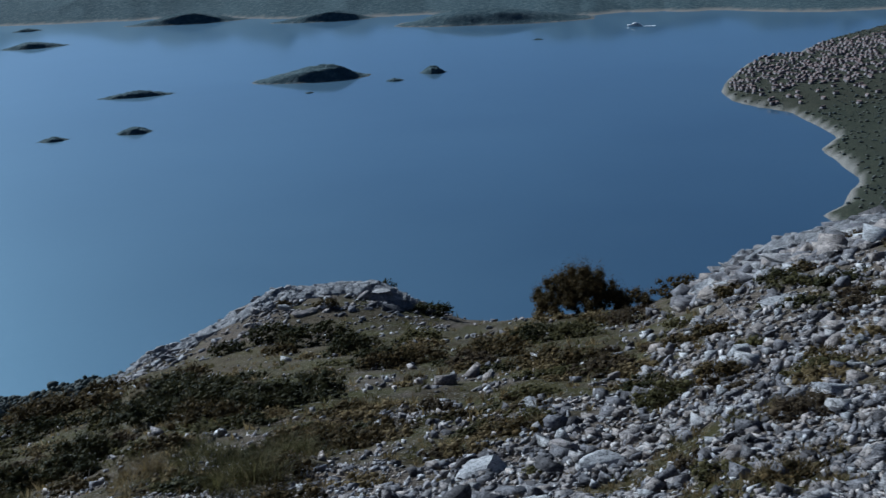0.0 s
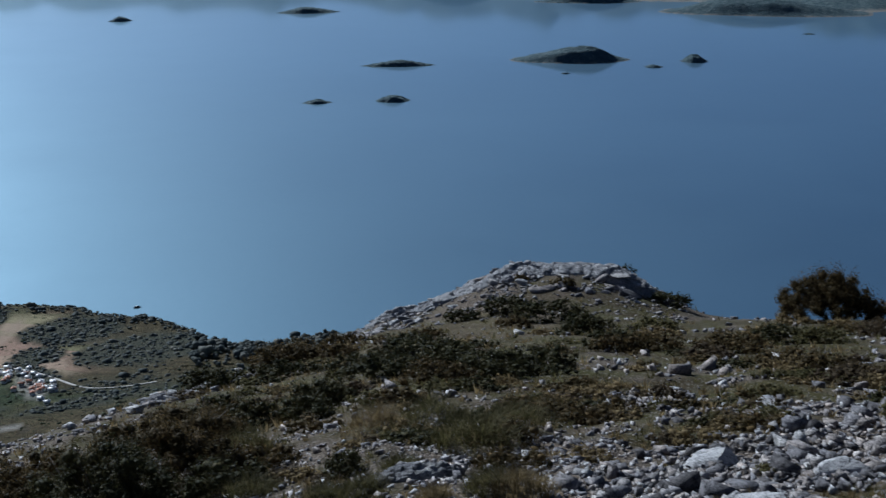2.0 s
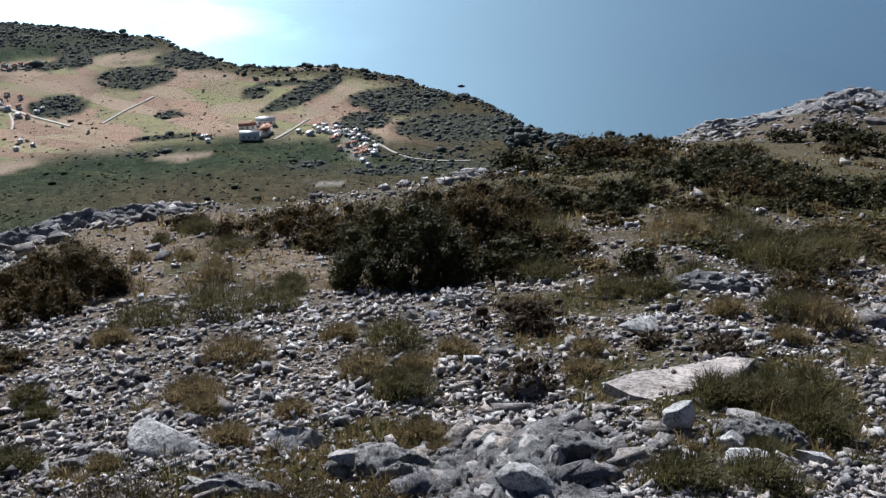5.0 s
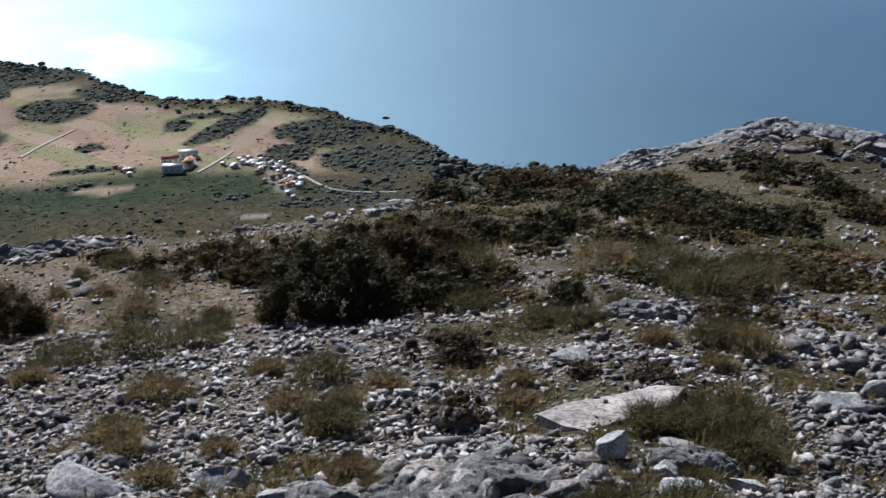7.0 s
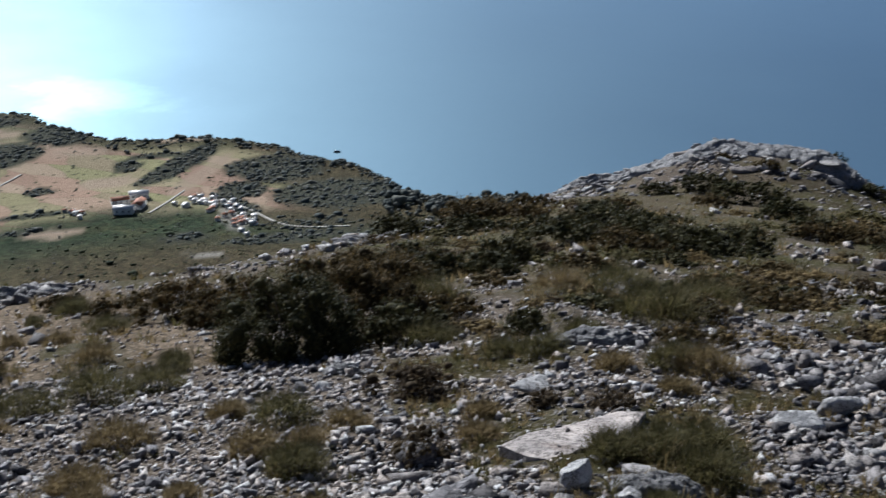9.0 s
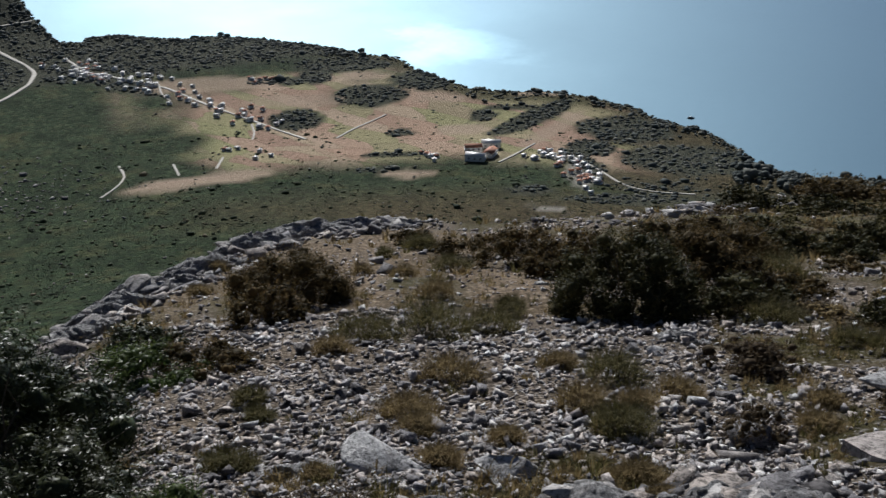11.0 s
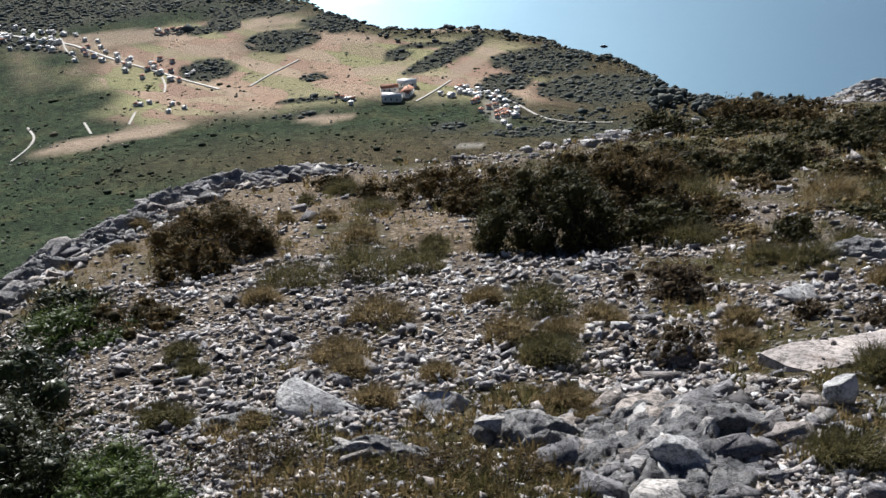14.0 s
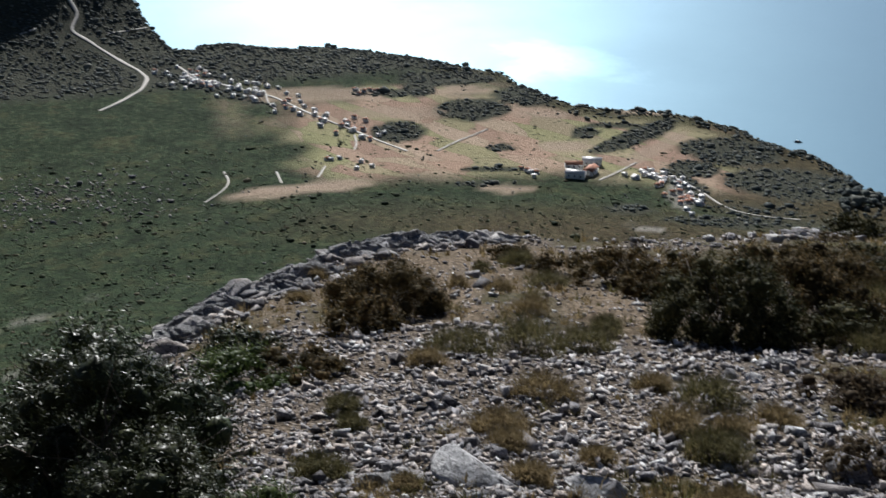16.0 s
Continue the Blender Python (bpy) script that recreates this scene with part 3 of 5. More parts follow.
def shard(rng):
    """A thin three-cornered splinter of stone."""
    a = np.sort(rng.uniform(0, 2 * np.pi / 3, 3) * 0.8 + np.arange(3) * 2 * np.pi / 3)
    top = np.stack([np.cos(a), np.sin(a), rng.uniform(0.3, 1.0, 3)], -1)
    low = np.stack([np.cos(a) * rng.uniform(0.6, 1.1, 3), np.sin(a) * rng.uniform(0.6, 1.1, 3), -rng.uniform(0.3, 1.0, 3)], -1)
    return np.concatenate([top, low]), np.array([(0, 1, 2), (5, 4, 3), (0, 3, 4), (0, 4, 1), (1, 4, 5), (1, 5, 2), (2, 5, 3), (2, 3, 0)])


def box(x0, x1, y0, y1, z0, z1):
    v = np.array([(x, y, z) for z in (z0, z1) for y in (y0, y1) for x in (x0, x1)], float)
    return v, np.array([(0, 2, 3, 1), (4, 5, 7, 6), (0, 1, 5, 4), (1, 3, 7, 5), (3, 2, 6, 7), (2, 0, 4, 6)])


SMALL = [chip(dice) for _ in range(16)]
SHARDS = [shard(dice) for _ in range(24)]
ROUGH = [layered_stone(9, dice, (0.1, 0.1, 1.0), 0.34, 0.12, 3) for _ in range(9)]
MIDDLE = [chip(dice, 0.2) for _ in range(16)] + [shard(dice) for _ in range(8)]


def polar(az, r):
    return -r * np.sin(np.radians(az)), r * np.cos(np.radians(az))


def strew(name, shapes, az, r, size, flat, material, lean=0.35, sink=0.25, slab=None):
    x, y = polar(az, r)
    z = height(x, y)
    n = len(az)
    s = np.stack([size * dice.uniform(0.75, 1.4, n), size * dice.uniform(0.55, 1.0, n), size * flat], -1)
    rot = turns(dice.uniform(0, 2 * np.pi, n) if slab is None else slab + dice.normal(0, 0.25, n), dice.normal(0, lean, n), dice.normal(0, lean, n))
    place = np.stack([x, y, z + s[:, 2] * (1 - 2 * sink)], -1)
    return heap(name, shapes, place, s, rot, material, dice.integers(0, len(shapes), n))


def even_in_view(n, az0, az1, r0, r1):
    """Headings and distances that fill the slope evenly as it is looked down on."""
    return dice.uniform(az0, az1, n), 1 / dice.uniform(1 / r1, 1 / r0, n)


def brow_distance(az):
    return np.interp(az, BROW[:, 0], BROW[:, 2])


# ---- stones of the slope ----


def loose_stones(az, r, size):
    """Single blocks that share a few shapes."""
    shapes = []
    for v, f in MIDDLE:
        mesh = bpy.data.meshes.new("stone")
        mesh.from_pydata([tuple(p) for p in v], [], [tuple(int(i) for i in q) for q in f])
        mesh.materials.append(BLOCK)
        shapes.append(mesh)
    x, y = polar(az, r)
    z = height(x, y)
    for k in range(len(az)):
        ob = new("stone", shapes[k % len(shapes)])
        flat = dice.uniform(0.35, 0.8)
        turn = pose(float(x[k]), float(y[k]), float(z[k]) + float(size[k]) * flat * 0.45, dice.normal(0, 14), dice.normal(0, 14), dice.uniform(0, 360))
        ob.matrix_basis = turn
        ob.scale = (size[k] * dice.uniform(0.75, 1.4), size[k] * dice.uniform(0.55, 1.0), size[k] * flat)
        tagged(ob, "angular white limestone block lying loose on the slope", "stone", group="loose blocks on the slope")


def build_rubble():
    az, r = even_in_view(100000, -25, 70, 2.4, 44)
    x, y = polar(az, r)
    keep = (dice.uniform(0, 1, len(az)) > 0.08 + 0.74 * grass_cover(x, y) * (1 - 0.75 * shoulder_earth(x, y))) & (r < brow_distance(az) * 1.05)
    az, r = az[keep], r[keep]
    size = (0.0070 + 0.00142 * r) * np.exp(np.clip(dice.normal(0, 0.52, len(r)), -1.2, 1.15))
    x, y = polar(az, r)
    size = size * (1 - 0.35 * shoulder_earth(x, y))
    ob = strew("rubble", SHARDS, az, r, np.minimum(size, 0.16), dice.uniform(0.35, 0.9, len(r)), STONE, np.where(size > 0.014 + 0.0014 * r, 0.25, 0.55))
    tagged(ob, "loose grey and white limestone rubble covering the slope", "rubble", kind="stuff")
    az, r = even_in_view(12000, -25, 66, 2.8, 44)
    more_az, more_r = even_in_view(9000, -25, 10, 5.0, 34)
    az, r = np.concatenate([az, more_az]), np.concatenate([r, more_r])
    x, y = polar(az, r)
    more = smooth(10, -3, az) * 0.85 + 0.10
    keep = (dice.uniform(0, 1, len(az)) < more * (1 - 0.97 * grass_cover(x, y))) & (r < brow_distance(az))
    az, r = az[keep], r[keep]
    size = (0.013 + 0.0029 * r) * np.exp(dice.normal(0, 0.45, len(r)))
    order = np.argsort(r)
    az, r, size = az[order], r[order], np.minimum(size[order], 0.42)
    loose_stones(az[:290], r[:290], size[:290])
    az, r, size = az[290:], r[290:], size[290:]
    ob = strew("rubble_blocks", MIDDLE, az, r, size, dice.uniform(0.35, 0.8, len(r)), BLOCK, 0.25)
    tagged(ob, "angular white limestone blocks lying loose on the slope", "rubble", kind="stuff")
    # the broken back of the outcrop near by
    n = 420
    u, v = dice.normal(0, 0.36, n), dice.normal(0, 0.24, n)
    x, y = -1.62 - u * 0.25 - v * 0.97, 3.52 + u * 0.97 - v * 0.25
    size = np.exp(dice.normal(-3.4, 0.5, n))
    s = np.stack([size * 1.3, size * 0.9, size * 0.45], -1)
    lift = 0.075 * np.exp(-(u / 0.55) ** 2 - (v / 0.34) ** 2)
    rot = turns(dice.normal(0.6, 0.5, n), dice.normal(0.15, 0.3, n), dice.normal(0.1, 0.3, n))
    ob = heap("rubble", SMALL, np.stack([x, y, height(x, y) + lift + 0.01], -1), s, rot, BLOCK, dice.integers(0, len(SMALL), n))
    tagged(ob, "thin broken plates of limestone on the outcrop", "rubble", kind="stuff")


build_rubble()


def ledges():
    """Tilted strata on the knob and along the brow of the slope."""
    def row(n, az0, az1, near, far, middle, most, flat, turn, label, keep=None):
        az = dice.uniform(az0, az1, n)
        r = brow_distance(az) * dice.uniform(near, far, n)
        if keep is not None:
            ok = keep(az, r)
            az, r = az[ok], r[ok]
        size = np.minimum(np.exp(dice.normal(middle, 0.5, len(r))), most)
        ob = strew("ledge", SMALL, az, r, size, dice.uniform(flat, flat * 2, len(r)), BLOCK, 0.3, 0.3, slab=radians(turn))
        tagged(ob, label, "rock ledge", kind="stuff")

    def strata(az, r):
        x, y = polar(az, r)
        band = np.sin((az - 9) * 1.3 + 0.9 * r + 1.2 * wave(x, y, 3.0, 3.0))
        return (band > 0.0) & (r > 40.5 - 0.25 * (az - 5)) | (dice.uniform(0, 1, len(az)) < 0.22)

    def slabs(n, az0, az1, near, far, middle, most, turn, label):
        az = dice.uniform(az0, az1, n)
        r = brow_distance(az) * dice.uniform(near, far, n)
        x, y = polar(az, r)
        size = np.minimum(np.exp(dice.normal(middle, 0.35, n)), most)
        s = np.stack([size * 1.9, size * 0.8, size * 0.42], -1)
        rot = turns(radians(turn) + dice.normal(0, 0.18, n), dice.normal(0.35, 0.15, n), dice.normal(0.15, 0.15, n))
        place = np.stack([x, y, height(x, y) + 0.12 * size], -1)
        ob = heap("ledge", ROUGH, place, s, rot, BLOCK, dice.integers(0, len(ROUGH), n))
        tagged(ob, label, "rock ledge", kind="stuff")

    slabs(24, 3, 16.5, 0.91, 1.0, -1.4, 0.4, 28, "smooth pale limestone slabs leaning on the knob")
    slabs(14, 46, 64.5, 0.88, 1.0, -2.1, 0.18, 62, "leaning grey limestone slabs along the brow of the slope")
    slabs(45, -21, -11, 0.78, 1.0, -1.5, 0.36, -15, "stepped pale limestone slabs at the top of the slope")
    slabs(10, 20, 30, 0.90, 1.0, -1.7, 0.25, 25, "low pale limestone slabs along the saddle")

    row(4200, 1.5, 19.5, 0.84, 1.03, -2.8, 0.3, 0.3, 35, "pale tilted limestone strata breaking out of the rocky knob", strata)
    row(700, 44, 65, 0.84, 1.0, -3.0, 0.15, 0.4, 60, "weathered grey limestone ledge along the brow of the slope")
    row(320, 19, 31, 0.88, 1.02, -2.5, 0.22, 0.35, 30, "broken white rocks along the saddle of the ridge")
    row(3200, -22, -10.5, 0.74, 1.0, -2.25, 0.45, 0.35, -20, "stepped white limestone crag at the top of the slope")


ledges()


def boulder(x, y, wide, deep, high, yaw, seed, label, lean=0.0, sink=0.36, cuts=10, rough=0.10, step=0.22):
    rng = np.random.default_rng(seed)
    v, f = layered_stone(cuts, rng, (0.3, 0.1, 0.95), step, rough)
    high = high * 0.74
    v = v * (wide / 2, deep / 2, high / 2)
    v = v @ np.array(pose(0, 0, 0, lean, lean * 0.6, yaw).to_3x3()).T
    v[:, 2] += high * (0.5 - sink)
    ob = mesh_object("boulder", v, f, [BOULDER], smooth_shade=False)
    ob.location = (x, y, float(height(x, y)))
    return tagged(ob, label, "boulder", group="boulders on the slope")


GREY = "weathered grey limestone boulder half sunk in rubble"
boulder(-1.22, 4.28, 0.20, 0.18, 0.30, 30, 2, "dark upright limestone boulder beside the flat slab", 10, 0.2)
boulder(-0.98, 4.25, 0.19, 0.16, 0.20, 70, 3, GREY)
boulder(-0.86, 3.95, 0.24, 0.20, 0.20, 50, 5, GREY)
boulder(-0.62, 4.30, 0.34, 0.22, 0.16, 20, 15, GREY)
boulder(-1.47, 3.14, 0.27, 0.22, 0.34, 60, 7, "pointed grey limestone block standing on the outcrop", 14, 0.25, 7)
boulder(-3.27, 3.10, 0.52, 0.36, 0.25, 30, 8, "broad rounded grey limestone boulder in dry grass", 5, 0.36, 8, 0.08)
boulder(-2.75, 3.38, 0.32, 0.24, 0.20, 40, 9, GREY)
boulder(-3.69, 6.15, 0.17, 0.15, 0.20, 0, 13, "small dark upright limestone boulder on the scree")
boulder(-2.95, 6.55, 0.30, 0.20, 0.10, 10, 16, "flat pale limestone boulder on the scree")
boulder(-2.10, 6.20, 0.40, 0.24, 0.16, 30, 17, GREY)
boulder(-0.55, 6.05, 0.45, 0.30, 0.20, 15, 19, GREY)
boulder(-0.30, 6.60, 0.28, 0.26, 0.30, 15, 20, GREY)
boulder(0.35, 6.70, 0.70, 0.45, 0.30, 10, 21, "bright white limestone boulder among loose blocks", 8)
boulder(1.15, 8.60, 0.60, 0.40, 0.24, 30, 22, "bright white limestone boulder among loose blocks", 6)
boulder(0.10, 9.40, 0.60, 0.40, 0.30, 60, 23, GREY)
boulder(2.75, 8.00, 0.40, 0.30, 0.26, 10, 24, "bright white limestone boulder among loose blocks", 12)
boulder(3.90, 9.20, 0.45, 0.30, 0.24, 80, 25, GREY)
boulder(2.70, 12.6, 0.6, 0.36, 0.26, 25, 26, GREY)
boulder(4.60, 16.2, 0.7, 0.45, 0.30, 25, 27, GREY)
boulder(5.60, 24.8, 1.3, 0.8, 0.55, 25, 28, "stepped white limestone block below the crag")
boulder(-0.60, 14.6, 0.55, 0.36, 0.3, 45, 29, GREY)
boulder(0.80, 13.2, 0.5, 0.36, 0.34, 15, 30, GREY)



def plate(parent, corners, low, top, tilt, rng):
    """One broken plate of rock: a many-sided slab with a chamfered rim."""
    p = np.array(corners)
    mid = p.mean(0)
    k = len(p)
    rings = []
    for grow, z in ((1.02, low), (1.0, top - 0.012), (0.93, top)):
        q = mid + (p - mid) * grow + rng.normal(0, 0.003, p.shape)
        rings.append(np.column_stack([q, z + (q - mid) @ tilt + rng.normal(0, 0.003, k)]))
    verts = [tuple(v) for v in np.concatenate(rings)] + [(mid[0], mid[1], top + rng.normal(0.004, 0.004))]
    faces = [(r * k + i, r * k + (i + 1) % k, (r + 1) * k + (i + 1) % k, (r + 1) * k + i) for r in (0, 1) for i in range(k)]
    faces += [(2 * k + i, 2 * k + (i + 1) % k, 3 * k) for i in range(k)]
    mesh = bpy.data.meshes.new("stone")
    mesh.from_pydata(verts, [], faces)
    mesh.materials.append(BOULDER)
    ob = new("stone", mesh)
    ob.parent = parent
    return ob


def facets(p, spacing, long, rng):
    """Broken ground: cells that each lie at their own height and tilt, and the depth of the cracks between them."""
    lo, hi = p.min(0) - spacing, p.max(0) + spacing
    many = int(np.prod((hi - lo) / (spacing * np.array([long, 1.0])))) + 4
    seeds = rng.uniform(lo, hi, (many, 2))
    off, tilt = rng.uniform(-1, 1, many), rng.normal(0, 1, (many, 2))
    d = np.hypot((p[:, None, 0] - seeds[None, :, 0]) / long, p[:, None, 1] - seeds[None, :, 1])
    order = np.argpartition(d, 1, axis=1)[:, :2]
    pair = np.take_along_axis(d, order, 1)
    k = np.where(pair[:, 0] < pair[:, 1], order[:, 0], order[:, 1])
    gap = np.abs(pair[:, 0] - pair[:, 1]) / spacing
    lean = ((p - seeds[k]) * tilt[k]).sum(1) / spacing
    return off[k] + 0.55 * lean, np.exp(-gap / 0.05)


def bedrock(parent, x, y, wide, deep, rise, yaw, spacing, rng):
    """A low back of limestone, fractured at three sizes, that dips under the soil at its rim."""
    nu = 100 if wide > 3 or wide < 0.8 else 140
    nv = max(50, int(nu * deep / wide))
    u, v = np.meshgrid(np.linspace(-0.58, 0.58, nu) * wide, np.linspace(-0.58, 0.58, nv) * deep, indexing="ij")
    p = np.stack([u.ravel(), v.ravel()], -1)
    p = p + 0.15 * spacing * np.stack([wave(p[:, 0], p[:, 1], spacing * 0.6, 2.0, 3), wave(p[:, 1], p[:, 0], spacing * 0.6, 5.0, 3)], -1)
    d = np.hypot(p[:, 0] / wide * 2, p[:, 1] / deep * 2) * (1 + 0.14 * wave(p[:, 0], p[:, 1], wide * 0.16, 3.0, 3))
    a, crack_a = facets(p, spacing, 1.8, rng)
    b, crack_b = facets(p, spacing * 0.42, 1.6, rng)
    c, crack_c = facets(p, spacing * 0.19, 1.3, rng)
    z = rise * np.clip(1 - d * d, 0, 1) + spacing * (0.13 * a + 0.075 * b + 0.035 * c - 0.10 * crack_a - 0.08 * crack_b - 0.04 * crack_c) * smooth(1.12, 0.8, d)
    z = z - (0.12 + rise) * smooth(0.86, 1.12, d)
    ca, sa = math.cos(radians(yaw)), math.sin(radians(yaw))
    wx, wy = x + p[:, 0] * ca - p[:, 1] * sa, y + p[:, 0] * sa + p[:, 1] * ca
    z = z + height(wx, wy) - float(height(x, y)) + 0.012
    return mesh_object("bedrock", np.column_stack([p, z]), grid_faces(nu, nv)[:, ::-1], [BEDROCK], parent)


SLABS = []
for _ in range(8):
    sv, sf = layered_stone(8, dice, (0.1, 0.1, 1.0), 0.34, 0.12, 2)
    slab_mesh = bpy.data.meshes.new("stone")
    slab_mesh.from_pydata([tuple(q) for q in sv], [], [tuple(int(i) for i in q) for q in sf])
    slab_mesh.materials.append(BOULDER)
    SLABS.append(slab_mesh)


def outcrop(x, y, wide, deep, rise, yaw, slabs, seed, label, name="rock_outcrop", spacing=0.2, lean=(24, 8)):
    """Fractured bedrock with loose slabs that lean on its back."""
    rng = np.random.default_rng(seed)
    foot = float(height(x, y))
    ob = thing(name, (x, y, foot), label, "rock outcrop", group="bedrock on the slope")
    ob.rotation_euler = (0, 0, radians(yaw))
    bedrock(ob, x, y, wide, deep, rise, yaw, spacing, rng)
    ca, sa = math.cos(radians(yaw)), math.sin(radians(yaw))
    for k in range(slabs):
        q, a = math.sqrt(rng.uniform(0, 0.8)), rng.uniform(0, 2 * math.pi)
        px, py = math.cos(a) * q * wide / 2, math.sin(a) * q * deep / 2
        size = spacing * math.exp(rng.normal(-1.35, 0.4))
        base = float(height(x + px * ca - py * sa, y + px * sa + py * ca)) - foot + rise * (1 - q * q)
        piece = new("stone", SLABS[int(rng.integers(8))])
        piece.parent = ob
        piece.matrix_basis = pose(px, py, base + size * 0.12, rng.normal(lean[0], 10), rng.normal(lean[1], 10), rng.normal(0, 22))
        piece.scale = (size * rng.uniform(0.9, 1.9), size * rng.uniform(0.5, 0.9), size * rng.uniform(0.2, 0.4))
    return ob


outcrop(-1.62, 3.52, 1.40, 0.95, 0.13, 104, 14, 61, "large fractured grey limestone outcrop flush with the slope", spacing=0.19)
outcrop(-2.18, 3.28, 0.62, 0.36, 0.10, 0, 4, 62, "low cracked grey limestone outcrop among dry grass", spacing=0.17)
flag = thing("rock_slab", (-1.53, 5.15, float(height(-1.53, 5.15))), "long flat pale limestone slab lying on the slope", "rock slab")
lean = np.array([(float(height(-1.53 + 0.35 * i, 5.15 + 0.4 * j)) - float(height(-1.53 - 0.35 * i, 5.15 - 0.4 * j))) / (0.7 if i else 0.8) for i, j in ((1, 0), (0, 1))])
plate(flag, [(-0.31, -0.30), (-0.12, -0.42), (0.06, -0.46), (0.17, -0.24), (0.27, 0.12), (0.26, 0.50), (0.13, 0.46), (-0.06, 0.18), (-0.24, -0.08)], -0.12, 0.018, lean, np.random.default_rng(63)).data.materials[0] = SLAB
outcrop(-0.92, 4.50, 0.5, 0.36, 0.07, 20, 5, 64, "low cracked grey limestone outcrop beside the flat slab", spacing=0.14)
outcrop(-2.20, 7.75, 0.9, 0.45, 0.09, 20, 5, 65, "low cracked grey limestone outcrop on the scree", spacing=0.2)
outcrop(-2.58, 2.80, 0.46, 0.26, 0.06, 35, 4, 66, "low cracked grey limestone outcrop among dry grass", spacing=0.13)
outcrop(-3.53, 2.82, 0.46, 0.26, 0.05, 30, 4, 67, "low cracked grey limestone outcrop among dry grass", spacing=0.13)
outcrop(-3.9, 6.9, 0.5, 0.24, 0.05, 20, 2, 68, "low pale limestone slab on the scree", "rock_slab", spacing=0.2)

RIM, KNOB, CRAG = "weathered grey limestone ledge along the brow", "tilted pale limestone beds on the rocky knob", "stepped white limestone crag at the top of the slope"
for k, (a, share, w, d, up, yaw, slabs, words) in enumerate((
        (46.5, 0.94, 2.0, 0.7, 0.20, 45, 7, RIM), (50, 0.95, 1.9, 0.7, 0.26, 55, 8, RIM), (53, 0.95, 1.6, 0.6, 0.26, 70, 8, RIM), (55.6, 0.96, 1.5, 0.6, 0.24, 70, 8, RIM), (58.3, 0.96, 1.5, 0.55, 0.22, 80, 8, RIM),
        (60.8, 0.95, 1.3, 0.5, 0.20, 85, 8, RIM), (62.8, 0.94, 1.1, 0.5, 0.16, 85, 8, RIM), (13.6, 0.97, 4.6, 1.8, 0.25, 30, 14, KNOB), (10.8, 0.98, 4.2, 2.0, 0.30, 32, 14, KNOB), (8.0, 0.98, 4.2, 2.0, 0.25, 15, 14, KNOB),
        (5.0, 0.97, 3.4, 1.9, 0.50, -20, 14, KNOB), (16.8, 0.97, 3.6, 1.3, 0.30, 35, 12, KNOB), (-13.3, 0.95, 3.4, 1.6, 0.45, -10, 16, CRAG), (-15.8, 0.93, 3.6, 1.7, 0.50, -15, 16, CRAG), (-18.8, 0.92, 3.2, 1.7, 0.50, -15, 16, CRAG))):
    ox, oy = (float(e) for e in polar(a, brow_distance(a) * share))
    outcrop(ox, oy, w, d, up, yaw, slabs, 80 + k, words, spacing=0.26 if k < 7 else 0.4)

# ---- grasses and shrubs ----


def blades(place, size, count, material, name, wide=0.012, droop=1.0):
    """Arching blades that rise from each place: three triangles a blade."""
    n = len(place)
    p = np.repeat(place, count, 0)
    s = np.repeat(size, count)
    m = n * count
    way, out = dice.uniform(0, 2 * np.pi, m), np.sqrt(dice.uniform(0, 1, m))
    d = np.stack([np.cos(way), np.sin(way), np.zeros(m)], -1)
    root = p + d * (s * 0.55 * out)[:, None]
    tall = s * dice.uniform(0.55, 1.15, m) * (1.15 - 0.5 * out)
    side = np.stack([-d[:, 1], d[:, 0], np.zeros(m)], -1) * (wide * (0.6 + s * 2.2))[:, None]
    up = np.array([0, 0, 1.0])
    mid = root + d * (tall * 0.22 * droop)[:, None] + up * (tall * 0.6)[:, None] + dice.normal(0, 0.12, (m, 3)) * tall[:, None]
    tip = mid + d * (tall * 0.45 * droop)[:, None] + up * (tall * 0.28)[:, None] + dice.normal(0, 0.12, (m, 3)) * tall[:, None]
    root = root - up * 0.02
    v = np.stack([root - side, root + side, mid + side * 0.7, mid - side * 0.7, tip], 1).reshape(-1, 3)
    k = (np.arange(m) * 5)[:, None]
    f = np.stack([k + (0, 1, 2), k + (0, 2, 3), k + (3, 2, 4)], 1).reshape(-1, 3)
    return mesh_object(name, v, f, [material])


def build_grass():
    az, r = even_in_view(14500, -25, 69, 2.6, 44)
    x, y = polar(az, r)
    keep = (dice.uniform(0, 1, len(az)) < grass_cover(x, y) * 0.8 + 0.02) & (r < brow_distance(az) * 1.02)
    keep &= np.hypot((x + 1.50) / 0.42, (y - 5.15) / 0.55) > 1
    az, r, x, y = az[keep], r[keep], x[keep], y[keep]
    size = np.minimum((0.028 + 0.0044 * r) * np.exp(dice.normal(0, 0.35, len(r))), 0.2)
    place = np.stack([x, y, height(x, y)], -1)
    green = dice.uniform(0, 1, len(r)) < 0.35 + 0.2 * wave(x, y, 2.0, 12.0)
    close = r < 12
    for pick, many, wide in ((close, 32, 0.0036), (~close, 12, 0.013)):
        for tone, mat, words in ((green, GREEN_GRASS, "green and straw-coloured mountain grass between stones"), (~green, GRASS, "dry tan mountain grass tufts between stones")):
            sel = pick & tone
            ob = blades(place[sel], size[sel], many, mat, "grass", wide)
            tagged(ob, words, "grass", kind="stuff")


build_grass()


